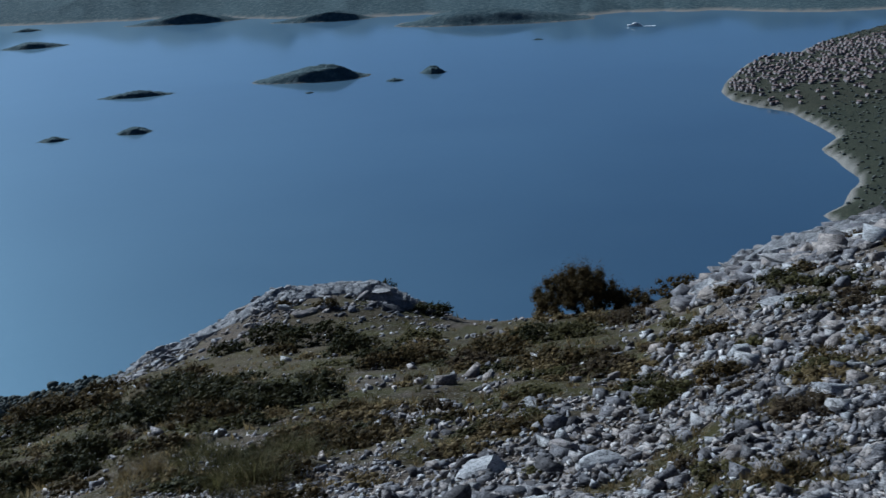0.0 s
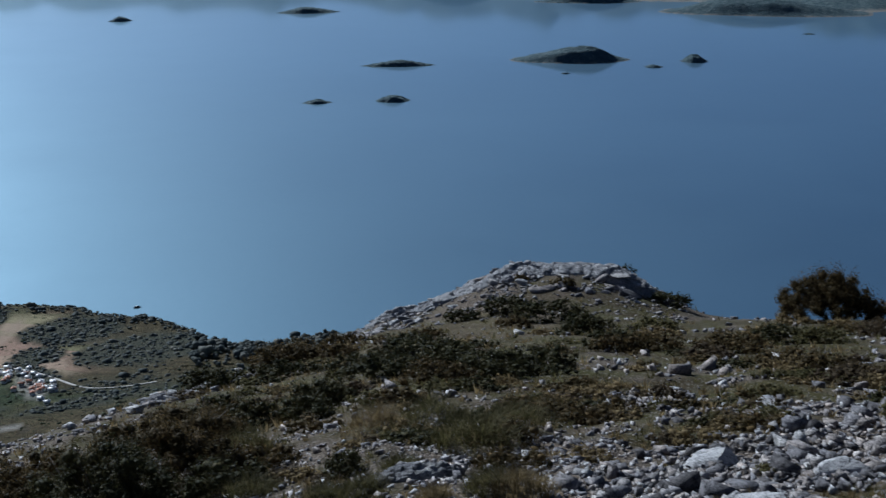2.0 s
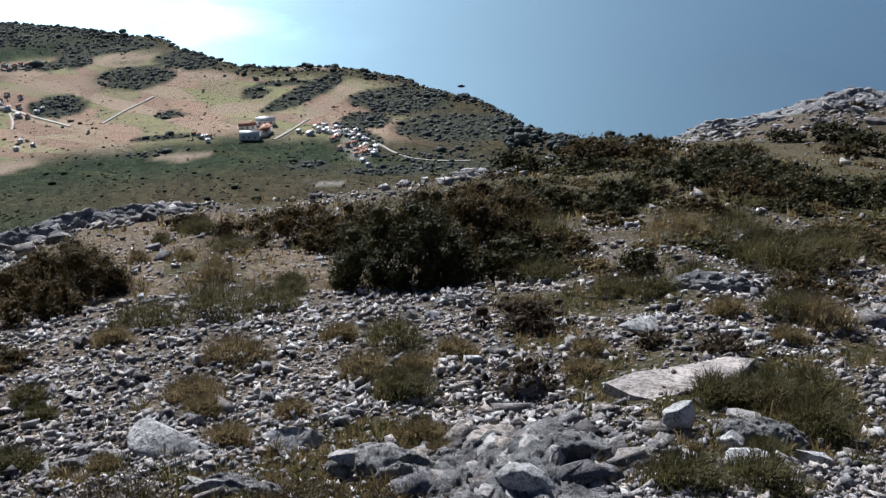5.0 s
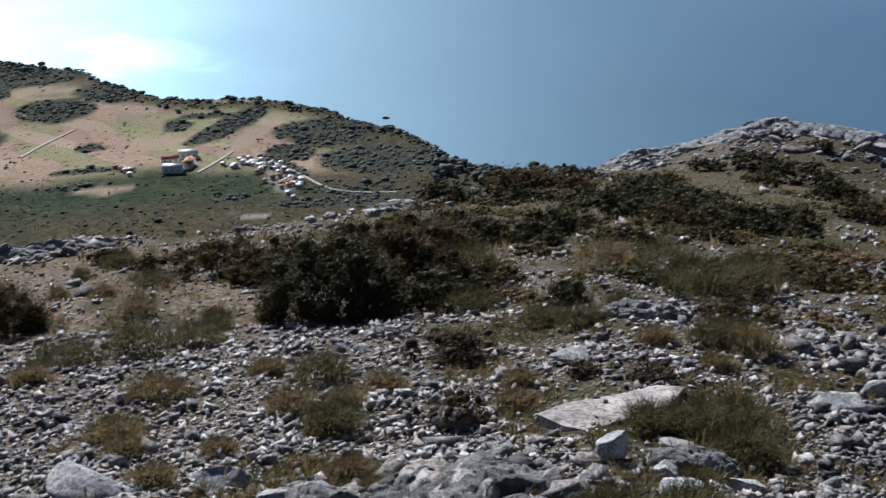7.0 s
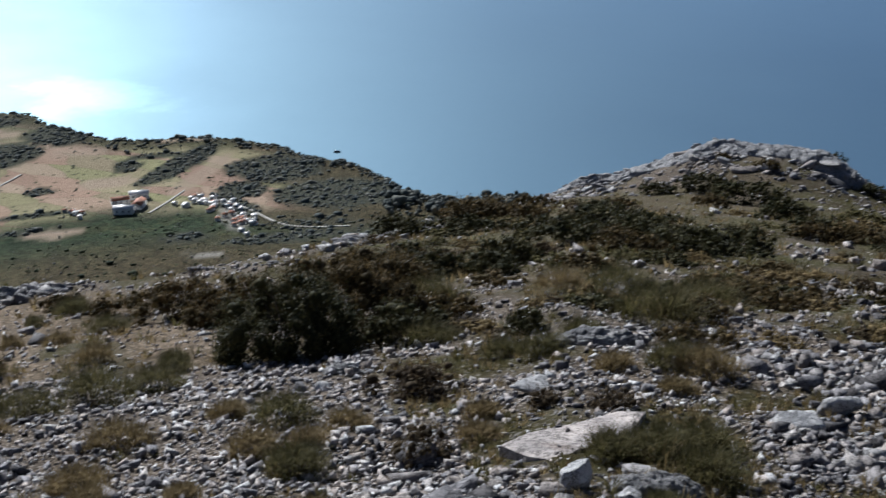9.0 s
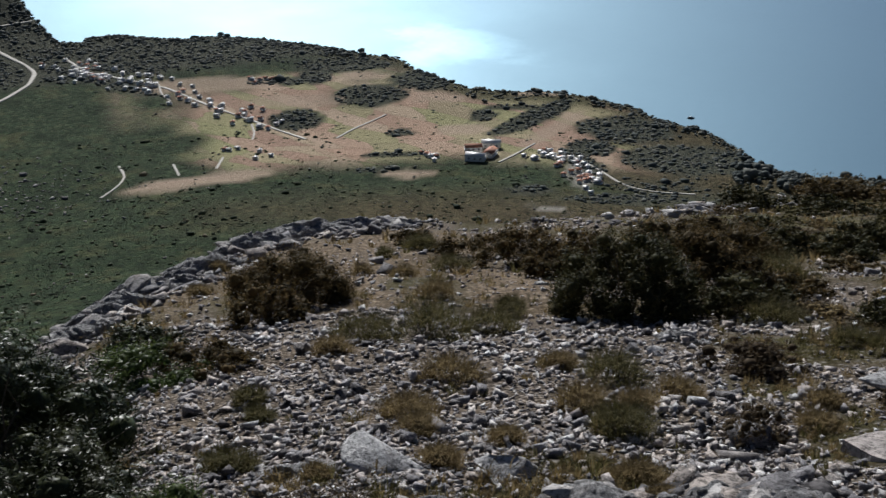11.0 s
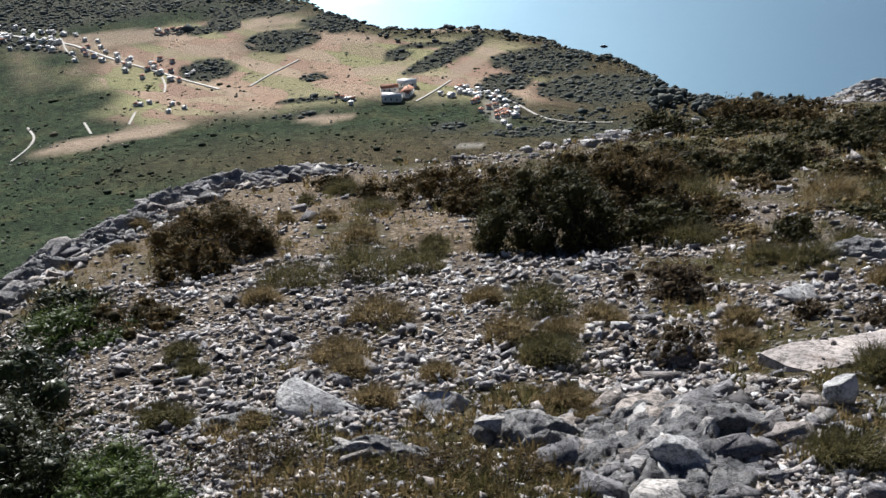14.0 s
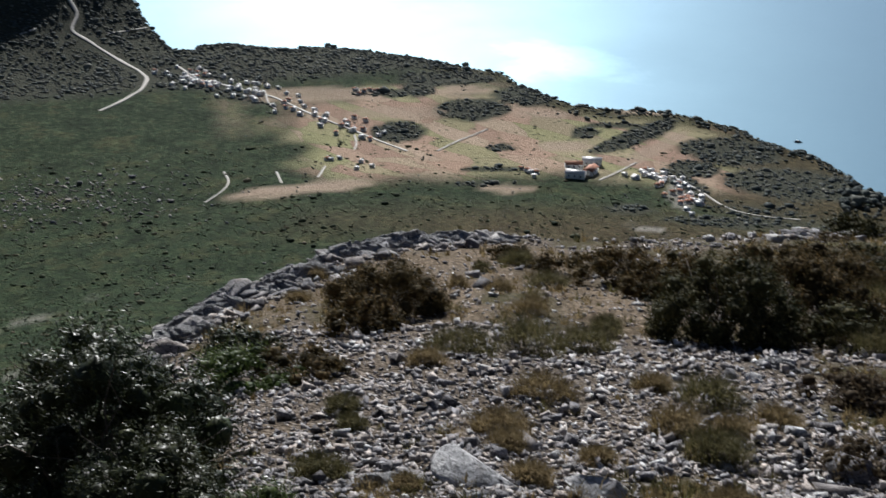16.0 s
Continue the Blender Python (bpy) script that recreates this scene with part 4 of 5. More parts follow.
def tuft(x, y, size, dry, seed):
    """One soft cushion of grass; size is its half breadth."""
    rng = np.random.default_rng(seed)
    n = 60
    a, q = rng.uniform(0, 2 * np.pi, n), np.sqrt(rng.uniform(0, 1, n))
    place = np.stack([np.cos(a) * q * size * 0.85, np.sin(a) * q * size * 0.62, 0.48 * size * (1 - q * q)], -1)
    ob = blades(place, np.full(n, size * 0.42), 19, GRASS if dry else GREEN_GRASS, "grass_tuft", 0.0024, 1.7)
    ob.location = (x, y, float(height(x, y)))
    ob.rotation_euler = (0, 0, rng.uniform(-0.4, 0.9))
    return tagged(ob, "rounded cushion of dry straw-coloured grass on the scree" if dry else "rounded cushion of greenish grass on the scree", "grass tuft", group="grass cushions on the scree")


STRAW = ((-4.24, 4.66, .19), (-3.83, 3.86, .17), (-3.09, 3.32, .11), (-4.0, 5.45, .13), (-3.19, 4.62, .17), (-2.92, 4.74, .13), (-2.95, 5.2, .14), (-2.26, 3.7, .11), (-2.07, 3.58, .07),
         (-3.1, 3.82, .1), (-3.52, 3.62, .12), (-2.25, 5.63, .12), (-2.07, 5.13, .13), (-1.27, 6.44, .13), (-1.19, 6.99, .23), (-1.78, 6.83, .14), (-5.43, 4.74, .14), (-3.35, 2.79, .08),
         (-5.89, 11.26, .36), (-3.6, 11.1, .33))
GREENISH = ((-3.41, 5.22, .23), (-2.76, 4.35, .19), (-1.52, 3.79, .09), (-1.23, 4.82, .17), (-0.84, 5.15, .21), (-0.82, 4.23, .1), (-0.97, 3.54, .17), (-1.43, 7.06, .21), (-2.49, 7.37, .2),
            (-2.43, 8.12, .19), (-2.07, 9.38, .45), (-1.9, 10.4, .39), (-5.59, 5.22, .25), (-5.41, 5.75, .31), (-5.42, 6.43, .24), (-4.89, 3.6, .12), (-4.57, 3.42, .1), (-3.88, 2.71, .13),
            (-2.85, 7.5, .18), (-3.94, 8.47, .27), (-4.93, 10.63, .4), (-2.75, 10.46, .4), (-1.05, 4.95, .2), (-0.72, 4.75, .18), (-0.72, 3.75, .16))
for k, (tx, ty, ts) in enumerate(STRAW + GREENISH):
    tuft(tx, ty, ts * 1.12, k < len(STRAW), 100 + k)
for k in range(70):
    a, q = dice.uniform(30, 58), 1 / dice.uniform(1 / 17, 1 / 6.5)
    tx, ty = polar(a, q)
    if grass_cover(float(tx), float(ty)) > 0.25 and q < brow_distance(a) * 0.93:
        tuft(float(tx), float(ty), dice.uniform(0.11, 0.19) * (0.6 + q * 0.07), dice.uniform() < 0.45, 300 + k)


def stems(rng, wide, deep, high, many, thick):
    """Crooked branches from the foot of a shrub to its crown."""
    verts, faces = [], []
    for _ in range(many):
        a, q = rng.uniform(0, 2 * np.pi), rng.uniform(0.2, 1.0)
        end = np.array([math.cos(a) * wide / 2 * q, math.sin(a) * deep / 2 * q, high * rng.uniform(0.55, 0.98)])
        line = [np.array([rng.normal(0, wide * 0.05), rng.normal(0, deep * 0.05), -0.05])]
        for t in (0.3, 0.6, 0.85, 1.0):
            line.append(end * (t, t, t ** 0.8) + rng.normal(0, 0.04 * high, 3))
        for k, p in enumerate(line):
            w = thick * (1 - 0.2 * k)
            verts += [p + (w, 0, 0), p + (-w / 2, w * 0.87, 0), p + (-w / 2, -w * 0.87, 0)]
        base = len(verts) - 15
        for k in range(4):
            for e in range(3):
                a0, a1 = base + 3 * k + e, base + 3 * k + (e + 1) % 3
                faces.append((a0, a1, a1 + 3, a0 + 3))
    return np.array(verts), np.array(faces)


def foliage(rng, wide, deep, high, leaves, leaf, clumps, core=0.62):
    """Small leaves in clumps over an uneven dome: two triangles a leaf."""
    a, q = rng.uniform(0, 2 * np.pi, clumps), rng.uniform(0, 1, clumps)
    lift = np.arcsin(q ** 0.9)
    reach = rng.uniform(0.25, 1.0, clumps) ** 0.5 * 0.88
    c = np.stack([np.cos(a) * np.cos(lift) * wide / 2 * reach, np.sin(a) * np.cos(lift) * deep / 2 * reach, high * (0.06 + 0.9 * np.sin(lift) * reach)], -1)
    spread = 1.0 * np.sqrt(wide * deep / clumps) * rng.uniform(0.5, 1.15, clumps)
    which = rng.choice(clumps, leaves, p=spread ** 2 / (spread ** 2).sum())
    way = rng.normal(0, 1, (leaves, 3))
    way /= np.linalg.norm(way, axis=1)[:, None]
    p = c[which] + way * (spread[which] * rng.uniform(0.2, 1, leaves) ** 0.5)[:, None] * (1, 1, min(1.0, 1.3 * high / wide + 0.3))
    shoot = rng.uniform(0, 1, leaves) < 0.13
    p[shoot, 2] += rng.uniform(0, 0.22, shoot.sum()) * high
    p[:, 2] = np.maximum(p[:, 2], 0.01)
    n = rng.normal(0, 0.55, (leaves, 3)) + way + (0, 0, 0.3)
    n /= np.linalg.norm(n, axis=1)[:, None]
    u = rng.normal(0, 0.6, (leaves, 3)) + (0, 0, 1.1) + 0.5 * way
    u -= n * (u * n).sum(1)[:, None]
    u /= np.linalg.norm(u, axis=1)[:, None]
    w = np.cross(n, u)
    size = (leaf * rng.uniform(0.6, 1.4, leaves))[:, None]
    v = np.stack([p - u * size * 1.25, p + w * size * 0.30, p + u * size * 1.25, p - w * size * 0.30], 1).reshape(-1, 3)
    q = np.arange(leaves)[:, None] * 4
    f = np.concatenate([q + (0, 1, 2), q + (0, 2, 3)])
    # an added solid core in each clump, which blocks light and view through it
    bv, bf = BALLS[2 if leaves > 12000 else 1]
    squash = min(1.0, 1.3 * high / wide + 0.3)
    inner = c[:, None, :] + bv[None] * (spread[:, None, None] * core * rng.uniform(0.75, 1.15, (clumps, len(bv), 1))) * (1, 1, squash)
    inner[:, :, 2] = np.maximum(inner[:, :, 2], 0.0)
    g = (bf[None] + (np.arange(clumps) * len(bv))[:, None, None] + len(v)).reshape(-1, 3)
    return np.concatenate([v, inner.reshape(-1, 3)]), np.concatenate([f, g])


SHRUBS = [0]


def shrub(x, y, wide, deep, high, material, label, yaw=0.0, full=1.0, fine=1.0):
    """A shrub of stem and foliage; full: how thick it stands, fine: its leaves' size."""
    SHRUBS[0] += 1
    rng = np.random.default_rng(500 + SHRUBS[0])
    ob = thing("shrub", (x, y, float(height(x, y)) - 0.03), label, "shrub", group="shrubs on the slope")
    ob.rotation_euler = (0, 0, radians(yaw))
    leaf = fine * (0.0015 * math.hypot(x, y) + 0.003)
    leaves = int(min(full * (wide * deep + 1.5 * (wide + deep) * high) / leaf ** 2 * 0.5, 16000 * max(1.0, full * 0.8)))
    v, f = foliage(rng, wide, deep, high, leaves, leaf, int(30 + 70 * min(1.0, wide * deep / 3) + 8 * max(0.0, wide * deep - 3)), 0.52 if full > 1.7 else 0.45 if full > 0.6 else 0.1)
    mesh_object("foliage", v, f, [material], ob)
    v, f = stems(rng, wide * 0.9, deep * 0.9, high * 0.95, 16 if math.hypot(x, y) < 14 else 6, 0.004 + 0.006 * high)
    mesh_object("stem", v, f, [BARK], ob)
    return ob


DARK = "dense dark evergreen shrub with small leathery leaves"
RED = "low russet-brown shrub with dense fine foliage"
DRY = "dry brown dwarf shrub of bare fine twigs"
TAN, OLIVE = "low cushion of dry golden grass", "low olive cushion of fine heath"
FRESH = "low leafy green shrub at the edge of the slope"
# the great bush and the hedge behind it
shrub(-5.15, 8.05, 1.6, 1.3, 0.95, HOLM, "large dark evergreen bush with sunlit brown tips", 30, 1.7)
shrub(-5.35, 9.60, 2.0, 1.4, 0.92, RUSSET, RED, 30, 1.6)
shrub(-4.25, 8.70, 1.2, 0.8, 0.42, HOLM, DARK, 10)
shrub(-7.0, 9.95, 1.7, 1.0, 0.70, RUSSET, RED, 40, 1.4)
shrub(-8.3, 10.6, 1.8, 1.0, 0.60, RUSSET, RED, 40, 1.4)
shrub(-9.5, 10.9, 1.4, 0.8, 0.40, RUSSET, RED, 40)
shrub(-6.4, 12.4, 2.0, 1.1, 0.62, RUSSET, RED, 20, 1.4)
shrub(-7.0, 14.9, 2.0, 1.1, 0.42, RUSSET, RED, 20)
shrub(-5.7, 15.3, 1.1, 0.8, 0.48, HOLM, DARK)
shrub(-7.9, 6.35, 1.4, 0.9, 0.72, RUSSET, "upright dark shrub with russet shoots on the brow", 50, 1.5, 0.7)
shrub(-7.25, 5.6, 0.8, 0.7, 0.45, RUSSET, RED, 50)
shrub(-8.5, 7.1, 0.8, 0.6, 0.50, RUSSET, RED, 50)
shrub(-10.9, 11.2, 1.0, 0.7, 0.35, RUSSET, RED, 40)
shrub(-3.0, 6.3, 0.95, 0.6, 0.30, HEATH, "spreading dry brown heath shrub on the scree", 10, 0.8)
shrub(-2.25, 4.8, 0.42, 0.38, 0.26, HEATH, DRY, 0, 0.7)
shrub(-1.5, 5.75, 0.40, 0.32, 0.20, HEATH, DRY, 0, 0.7)
shrub(-1.9, 5.75, 0.26, 0.24, 0.16, HEATH, DRY, 0, 0.7)
shrub(-3.1, 8.7, 0.6, 0.45, 0.34, HOLM, DARK)
shrub(-1.9, 9.8, 1.0, 0.6, 0.28, RUSSET, RED)
shrub(-2.25, 2.78, 0.6, 0.32, 0.14, HEATH, DRY, 40, 0.4)
shrub(-2.9, 2.40, 0.7, 0.4, 0.15, HEATH, DRY, 40, 0.4)
shrub(-1.95, 2.86, 0.4, 0.3, 0.14, HEATH, DRY, 40, 0.4)
# the bushes in the lower left and the green one on the edge
shrub(-4.7, 1.95, 1.6, 1.5, 1.18, LAUREL, "tall dark leafy bush on the steep edge of the slope", 20, 2.6, 1.2)
shrub(-5.5, 2.4, 1.5, 1.3, 1.05, LAUREL, DARK, 20, 2.0, 1.2)
shrub(-4.0, 1.85, 1.2, 0.9, 0.58, LAUREL, DARK, 20, 1.8)
shrub(-3.6, 1.85, 1.0, 0.7, 0.34, LAUREL, DARK, 20)
shrub(-3.3, 2.1, 0.7, 0.5, 0.22, BRIGHT, FRESH, 20)
shrub(-3.1, 1.9, 0.8, 0.5, 0.20, BRIGHT, FRESH, 20)
shrub(-6.2, 3.75, 1.2, 0.8, 0.30, BRIGHT, FRESH, 30)
shrub(-6.0, 4.1, 0.9, 0.6, 0.24, RUSSET, RED, 30)
shrub(-7.2, 4.3, 0.9, 0.6, 0.32, LAUREL, DARK, 30)
# below the knob
shrub(-5.6, 20.4, 1.7, 1.0, 0.62, HOLM, DARK, 10)
shrub(-3.5, 16.4, 1.7, 0.9, 0.42, HOLM, DARK)
shrub(-4.7, 18.2, 1.8, 1.0, 0.55, HOLM, DARK)
shrub(-2.0, 23.0, 1.6, 0.9, 0.45, RUSSET, RED)
shrub(-3.6, 29.4, 1.5, 0.9, 0.75, HOLM, DARK)
shrub(-5.5, 14.0, 1.2, 0.8, 0.40, HOLM, DARK)
shrub(-7.4, 26.0, 1.6, 0.9, 0.55, HOLM, DARK)
shrub(-6.2, 33.5, 1.6, 0.9, 0.50, RUSSET, RED)
shrub(-8.6, 36.5, 1.8, 0.9, 0.55, HOLM, DARK)
shrub(-11.8, 33.4, 1.9, 1.0, 0.60, RUSSET, RED)
shrub(-3.65, 42.6, 1.1, 0.8, 0.65, HOLM, "rounded dark shrub on top of the rocky knob")
shrub(-1.9, 41.0, 2.2, 1.2, 0.5, HOLM, DARK)
shrub(-7.2, 40.4, 0.9, 0.6, 0.35, RUSSET, RED)
shrub(-5.6, 40.0, 1.2, 0.8, 0.40, RUSSET, RED)
shrub(-9.6, 27.0, 1.7, 0.9, 0.50, RUSSET, RED)
shrub(-7.6, 22.0, 1.5, 0.9, 0.45, HOLM, DARK)
for k in range(150):
    a, q = dice.uniform(1, 27), 1 / dice.uniform(1 / 38, 1 / 13)
    sx, sy = (float(e) for e in polar(a, q))
    if math.sin(0.33 * q + 0.16 * a) + 0.9 * float(wave(sx, sy, 3.5, 21.0)) < 1.05 or q < 17 or q > brow_distance(a) * 0.93:
        continue
    w = dice.uniform(0.9, 1.7) * (0.45 + q * 0.025)
    shrub(sx, sy, w * 1.5, w * 0.8, w * dice.uniform(0.3, 0.5), (HOLM, HOLM, RUSSET)[k % 3], (DARK, DARK, RED)[k % 3], 10, 0.9)
# the bush against the sea and the dry growth beside it
shrub(3.35, 36.8, 3.7, 2.6, 1.95, RUSSET, "large rounded dark brown bush standing against the sea", 0, 3.2, 0.55)
shrub(5.2, 36.9, 2.2, 1.4, 0.85, RUSSET, RED, 0, 0.9, 0.6)
shrub(6.6, 36.2, 2.2, 1.2, 0.75, RUSSET, RED, 0, 0.7, 0.6)
shrub(1.8, 18.2, 1.3, 0.8, 0.30, RUSSET, RED)
shrub(2.2, 11.6, 0.6, 0.45, 0.24, HEATH, DRY)
shrub(2.5, 7.4, 0.42, 0.34, 0.18, HEATH, DRY)
shrub(1.6, 7.2, 0.42, 0.32, 0.14, HEATH, DRY)
shrub(5.5, 19.6, 1.1, 0.7, 0.35, HOLM, DARK)
shrub(5.6, 16.8, 1.0, 0.7, 0.32, HOLM, DARK)
shrub(3.4, 15.0, 1.1, 0.7, 0.28, RUSSET, RED)
shrub(0.4, 22.5, 1.8, 0.9, 0.34, RUSSET, RED)
# the belt of heath across the foot of the knob
for bx, by, bw, bh in ((-6.3, 14.4, 1.5, 0.5), (-5.9, 15.4, 1.5, 0.5), (-5.4, 16.8, 1.7, 0.55), (-5.5, 19.2, 1.9, 0.6), (-4.6, 18.9, 1.8, 0.6), (-3.3, 17.0, 1.6, 0.5), (-2.8, 18.2, 1.6, 0.5),
                       (-2.1, 23.6, 1.9, 0.5), (-1.2, 23.5, 1.8, 0.45), (-3.7, 32.0, 2.0, 0.7), (-8.2, 16.8, 1.6, 0.5), (-4.0, 15.6, 1.4, 0.45), (-1.7, 12.2, 0.9, 0.25), (-1.0, 12.3, 0.8, 0.22),
                       (0.4, 23.6, 2.0, 0.4), (1.5, 26.0, 2.2, 0.5), (-4.4, 10.0, 1.0, 0.3), (-2.0, 12.4, 1.2, 0.3), (-1.5, 8.2, 0.8, 0.22)):
    shrub(bx, by, bw, bw * 0.6, bh, HOLM if bh > 0.45 else RUSSET, DARK if bh > 0.45 else RED, 10)
MATS = ((-7.3, 16.5, 1.06), (-6.2, 15.4, .8), (-6.8, 21.8, 1.08), (-4.7, 19.5, .85), (-2.1, 12.9, .63), (-1.3, 11.9, .77), (-0.6, 14.2, .68), (0.1, 11.5, .49), (1.3, 18.4, 1.16),
        (2.0, 16.5, 1.14), (2.1, 11.3, .85), (2.5, 10.5, .62), (2.4, 7.6, .55), (3.3, 12.6, .61), (3.3, 10.0, .49), (4.3, 29.7, 1.71), (2.4, 25.9, 1.35), (0.9, 19.0, .9), (-0.1, 21.2, 1.11),
        (-1.9, 32.8, 1.54), (3.3, 17.2, .73), (4.7, 13.3, .65), (1.6, 6.4, .39), (1.9, 5.9, .44), (1.2, 8.8, .44), (0.6, 8.7, .38), (-1.8, 15.2, .73), (-2.0, 10.2, .51))
for k, (mx, my, mw) in enumerate(MATS):
    shrub(mx, my, mw * 1.25, mw * 0.9, mw * 0.3, (HEATH, GREEN_GRASS, RUSSET)[k % 3], (DRY, OLIVE, RED)[k % 3], 15, 0.9)
for k in range(300):
    a, q = dice.uniform(-22, 30), 1 / dice.uniform(1 / 36, 1 / 9)
    sx, sy = (float(e) for e in polar(a, q))
    if grass_cover(sx, sy) < (0.35 if a > 3 else 0.12) or q > brow_distance(a) * 0.95:
        continue
    w = dice.uniform(0.35, 0.8) * (0.45 + q * 0.03)
    shrub(sx, sy, w * 1.6, w, w * dice.uniform(0.22, 0.42), (HEATH, GRASS, RUSSET, GREEN_GRASS, GRASS, HOLM)[k % 6], (DRY, TAN, RED, OLIVE, TAN, DARK)[k % 6], 0, 0.62)

# ---- scrub and woods far below ----


def crown_shape(rng, lumps=2):
    v, f = BALLS[1]
    parts, faces = [], []
    for k in range(lumps):
        c = np.array([rng.normal(0, 0.4), rng.normal(0, 0.4), rng.uniform(0.2, 0.7)])
        w = v * rng.uniform(0.72, 1.2, (len(v), 1)) * rng.uniform(0.45, 0.8) * (1, 1, 0.85) + c
        faces.append(f + k * len(v))
        parts.append(w)
    return np.concatenate(parts), np.concatenate(faces)


def tussock_shape(rng):
    """A small uneven dome for a bush far off."""
    k = 5
    a = np.arange(k) * 2 * np.pi / k + rng.uniform(-0.3, 0.3, k)
    low = np.stack([np.cos(a) * 0.85, np.sin(a) * 0.85, np.full(k, -0.3)], -1) * rng.uniform(0.7, 1.15, (k, 1))
    mid = np.stack([np.cos(a + 0.4), np.sin(a + 0.4), rng.uniform(0.35, 0.7, k)], -1) * rng.uniform(0.6, 1.1, (k, 1))
    top = np.array([[rng.normal(0, 0.2), rng.normal(0, 0.2), rng.uniform(0.85, 1.15)]])
    i = np.arange(k)
    j = (i + 1) % k
    f = np.concatenate([np.stack([i, j, k + i], -1), np.stack([j, k + j, k + i], -1), np.stack([k + i, k + j, np.full(k, 2 * k)], -1)])
    return np.concatenate([low, mid, top]), f


TUSSOCKS = [tussock_shape(dice) for _ in range(12)]
CROWNS = [crown_shape(dice) for _ in range(8)]
BUSHES = [crown_shape(dice, 1) for _ in range(10)]


def crowns(name, x, y, size, tall, material, label, shapes=CROWNS):
    n = len(x)
    z = height(x, y)
    s = np.stack([size, size, size * tall], -1)
    flat = np.zeros(n)
    ob = heap(name, shapes, np.stack([x, y, z], -1), s, turns(dice.uniform(0, 6.28, n), flat, flat), material, dice.integers(0, len(shapes), n))
    return tagged(ob, label, "vegetation", kind="stuff")


HILL_ROAD = [(-1010, 452), (-981, 450), (-964, 432), (-939, 438), (-905, 440), (-864, 441), (-839, 436), (-814, 416), (-798, 391), (-790, 368)]
VILLAGE_ROAD = [(-850, 470), (-810, 463), (-770, 472), (-726, 482), (-658, 474), (-630, 475), (-598, 475), (-558, 472)]


def off_road(x, y, gap):
    """True where no road runs within the gap."""
    free = np.ones(len(x), bool)
    for line in (HILL_ROAD, VILLAGE_ROAD):
        for (ax, ay), (bx, by) in zip(line, line[1:]):
            t = np.clip(((x - ax) * (bx - ax) + (y - ay) * (by - ay)) / ((bx - ax) ** 2 + (by - ay) ** 2), 0, 1)
            free &= np.hypot(x - ax - t * (bx - ax), y - ay - t * (by - ay)) > gap
    return free


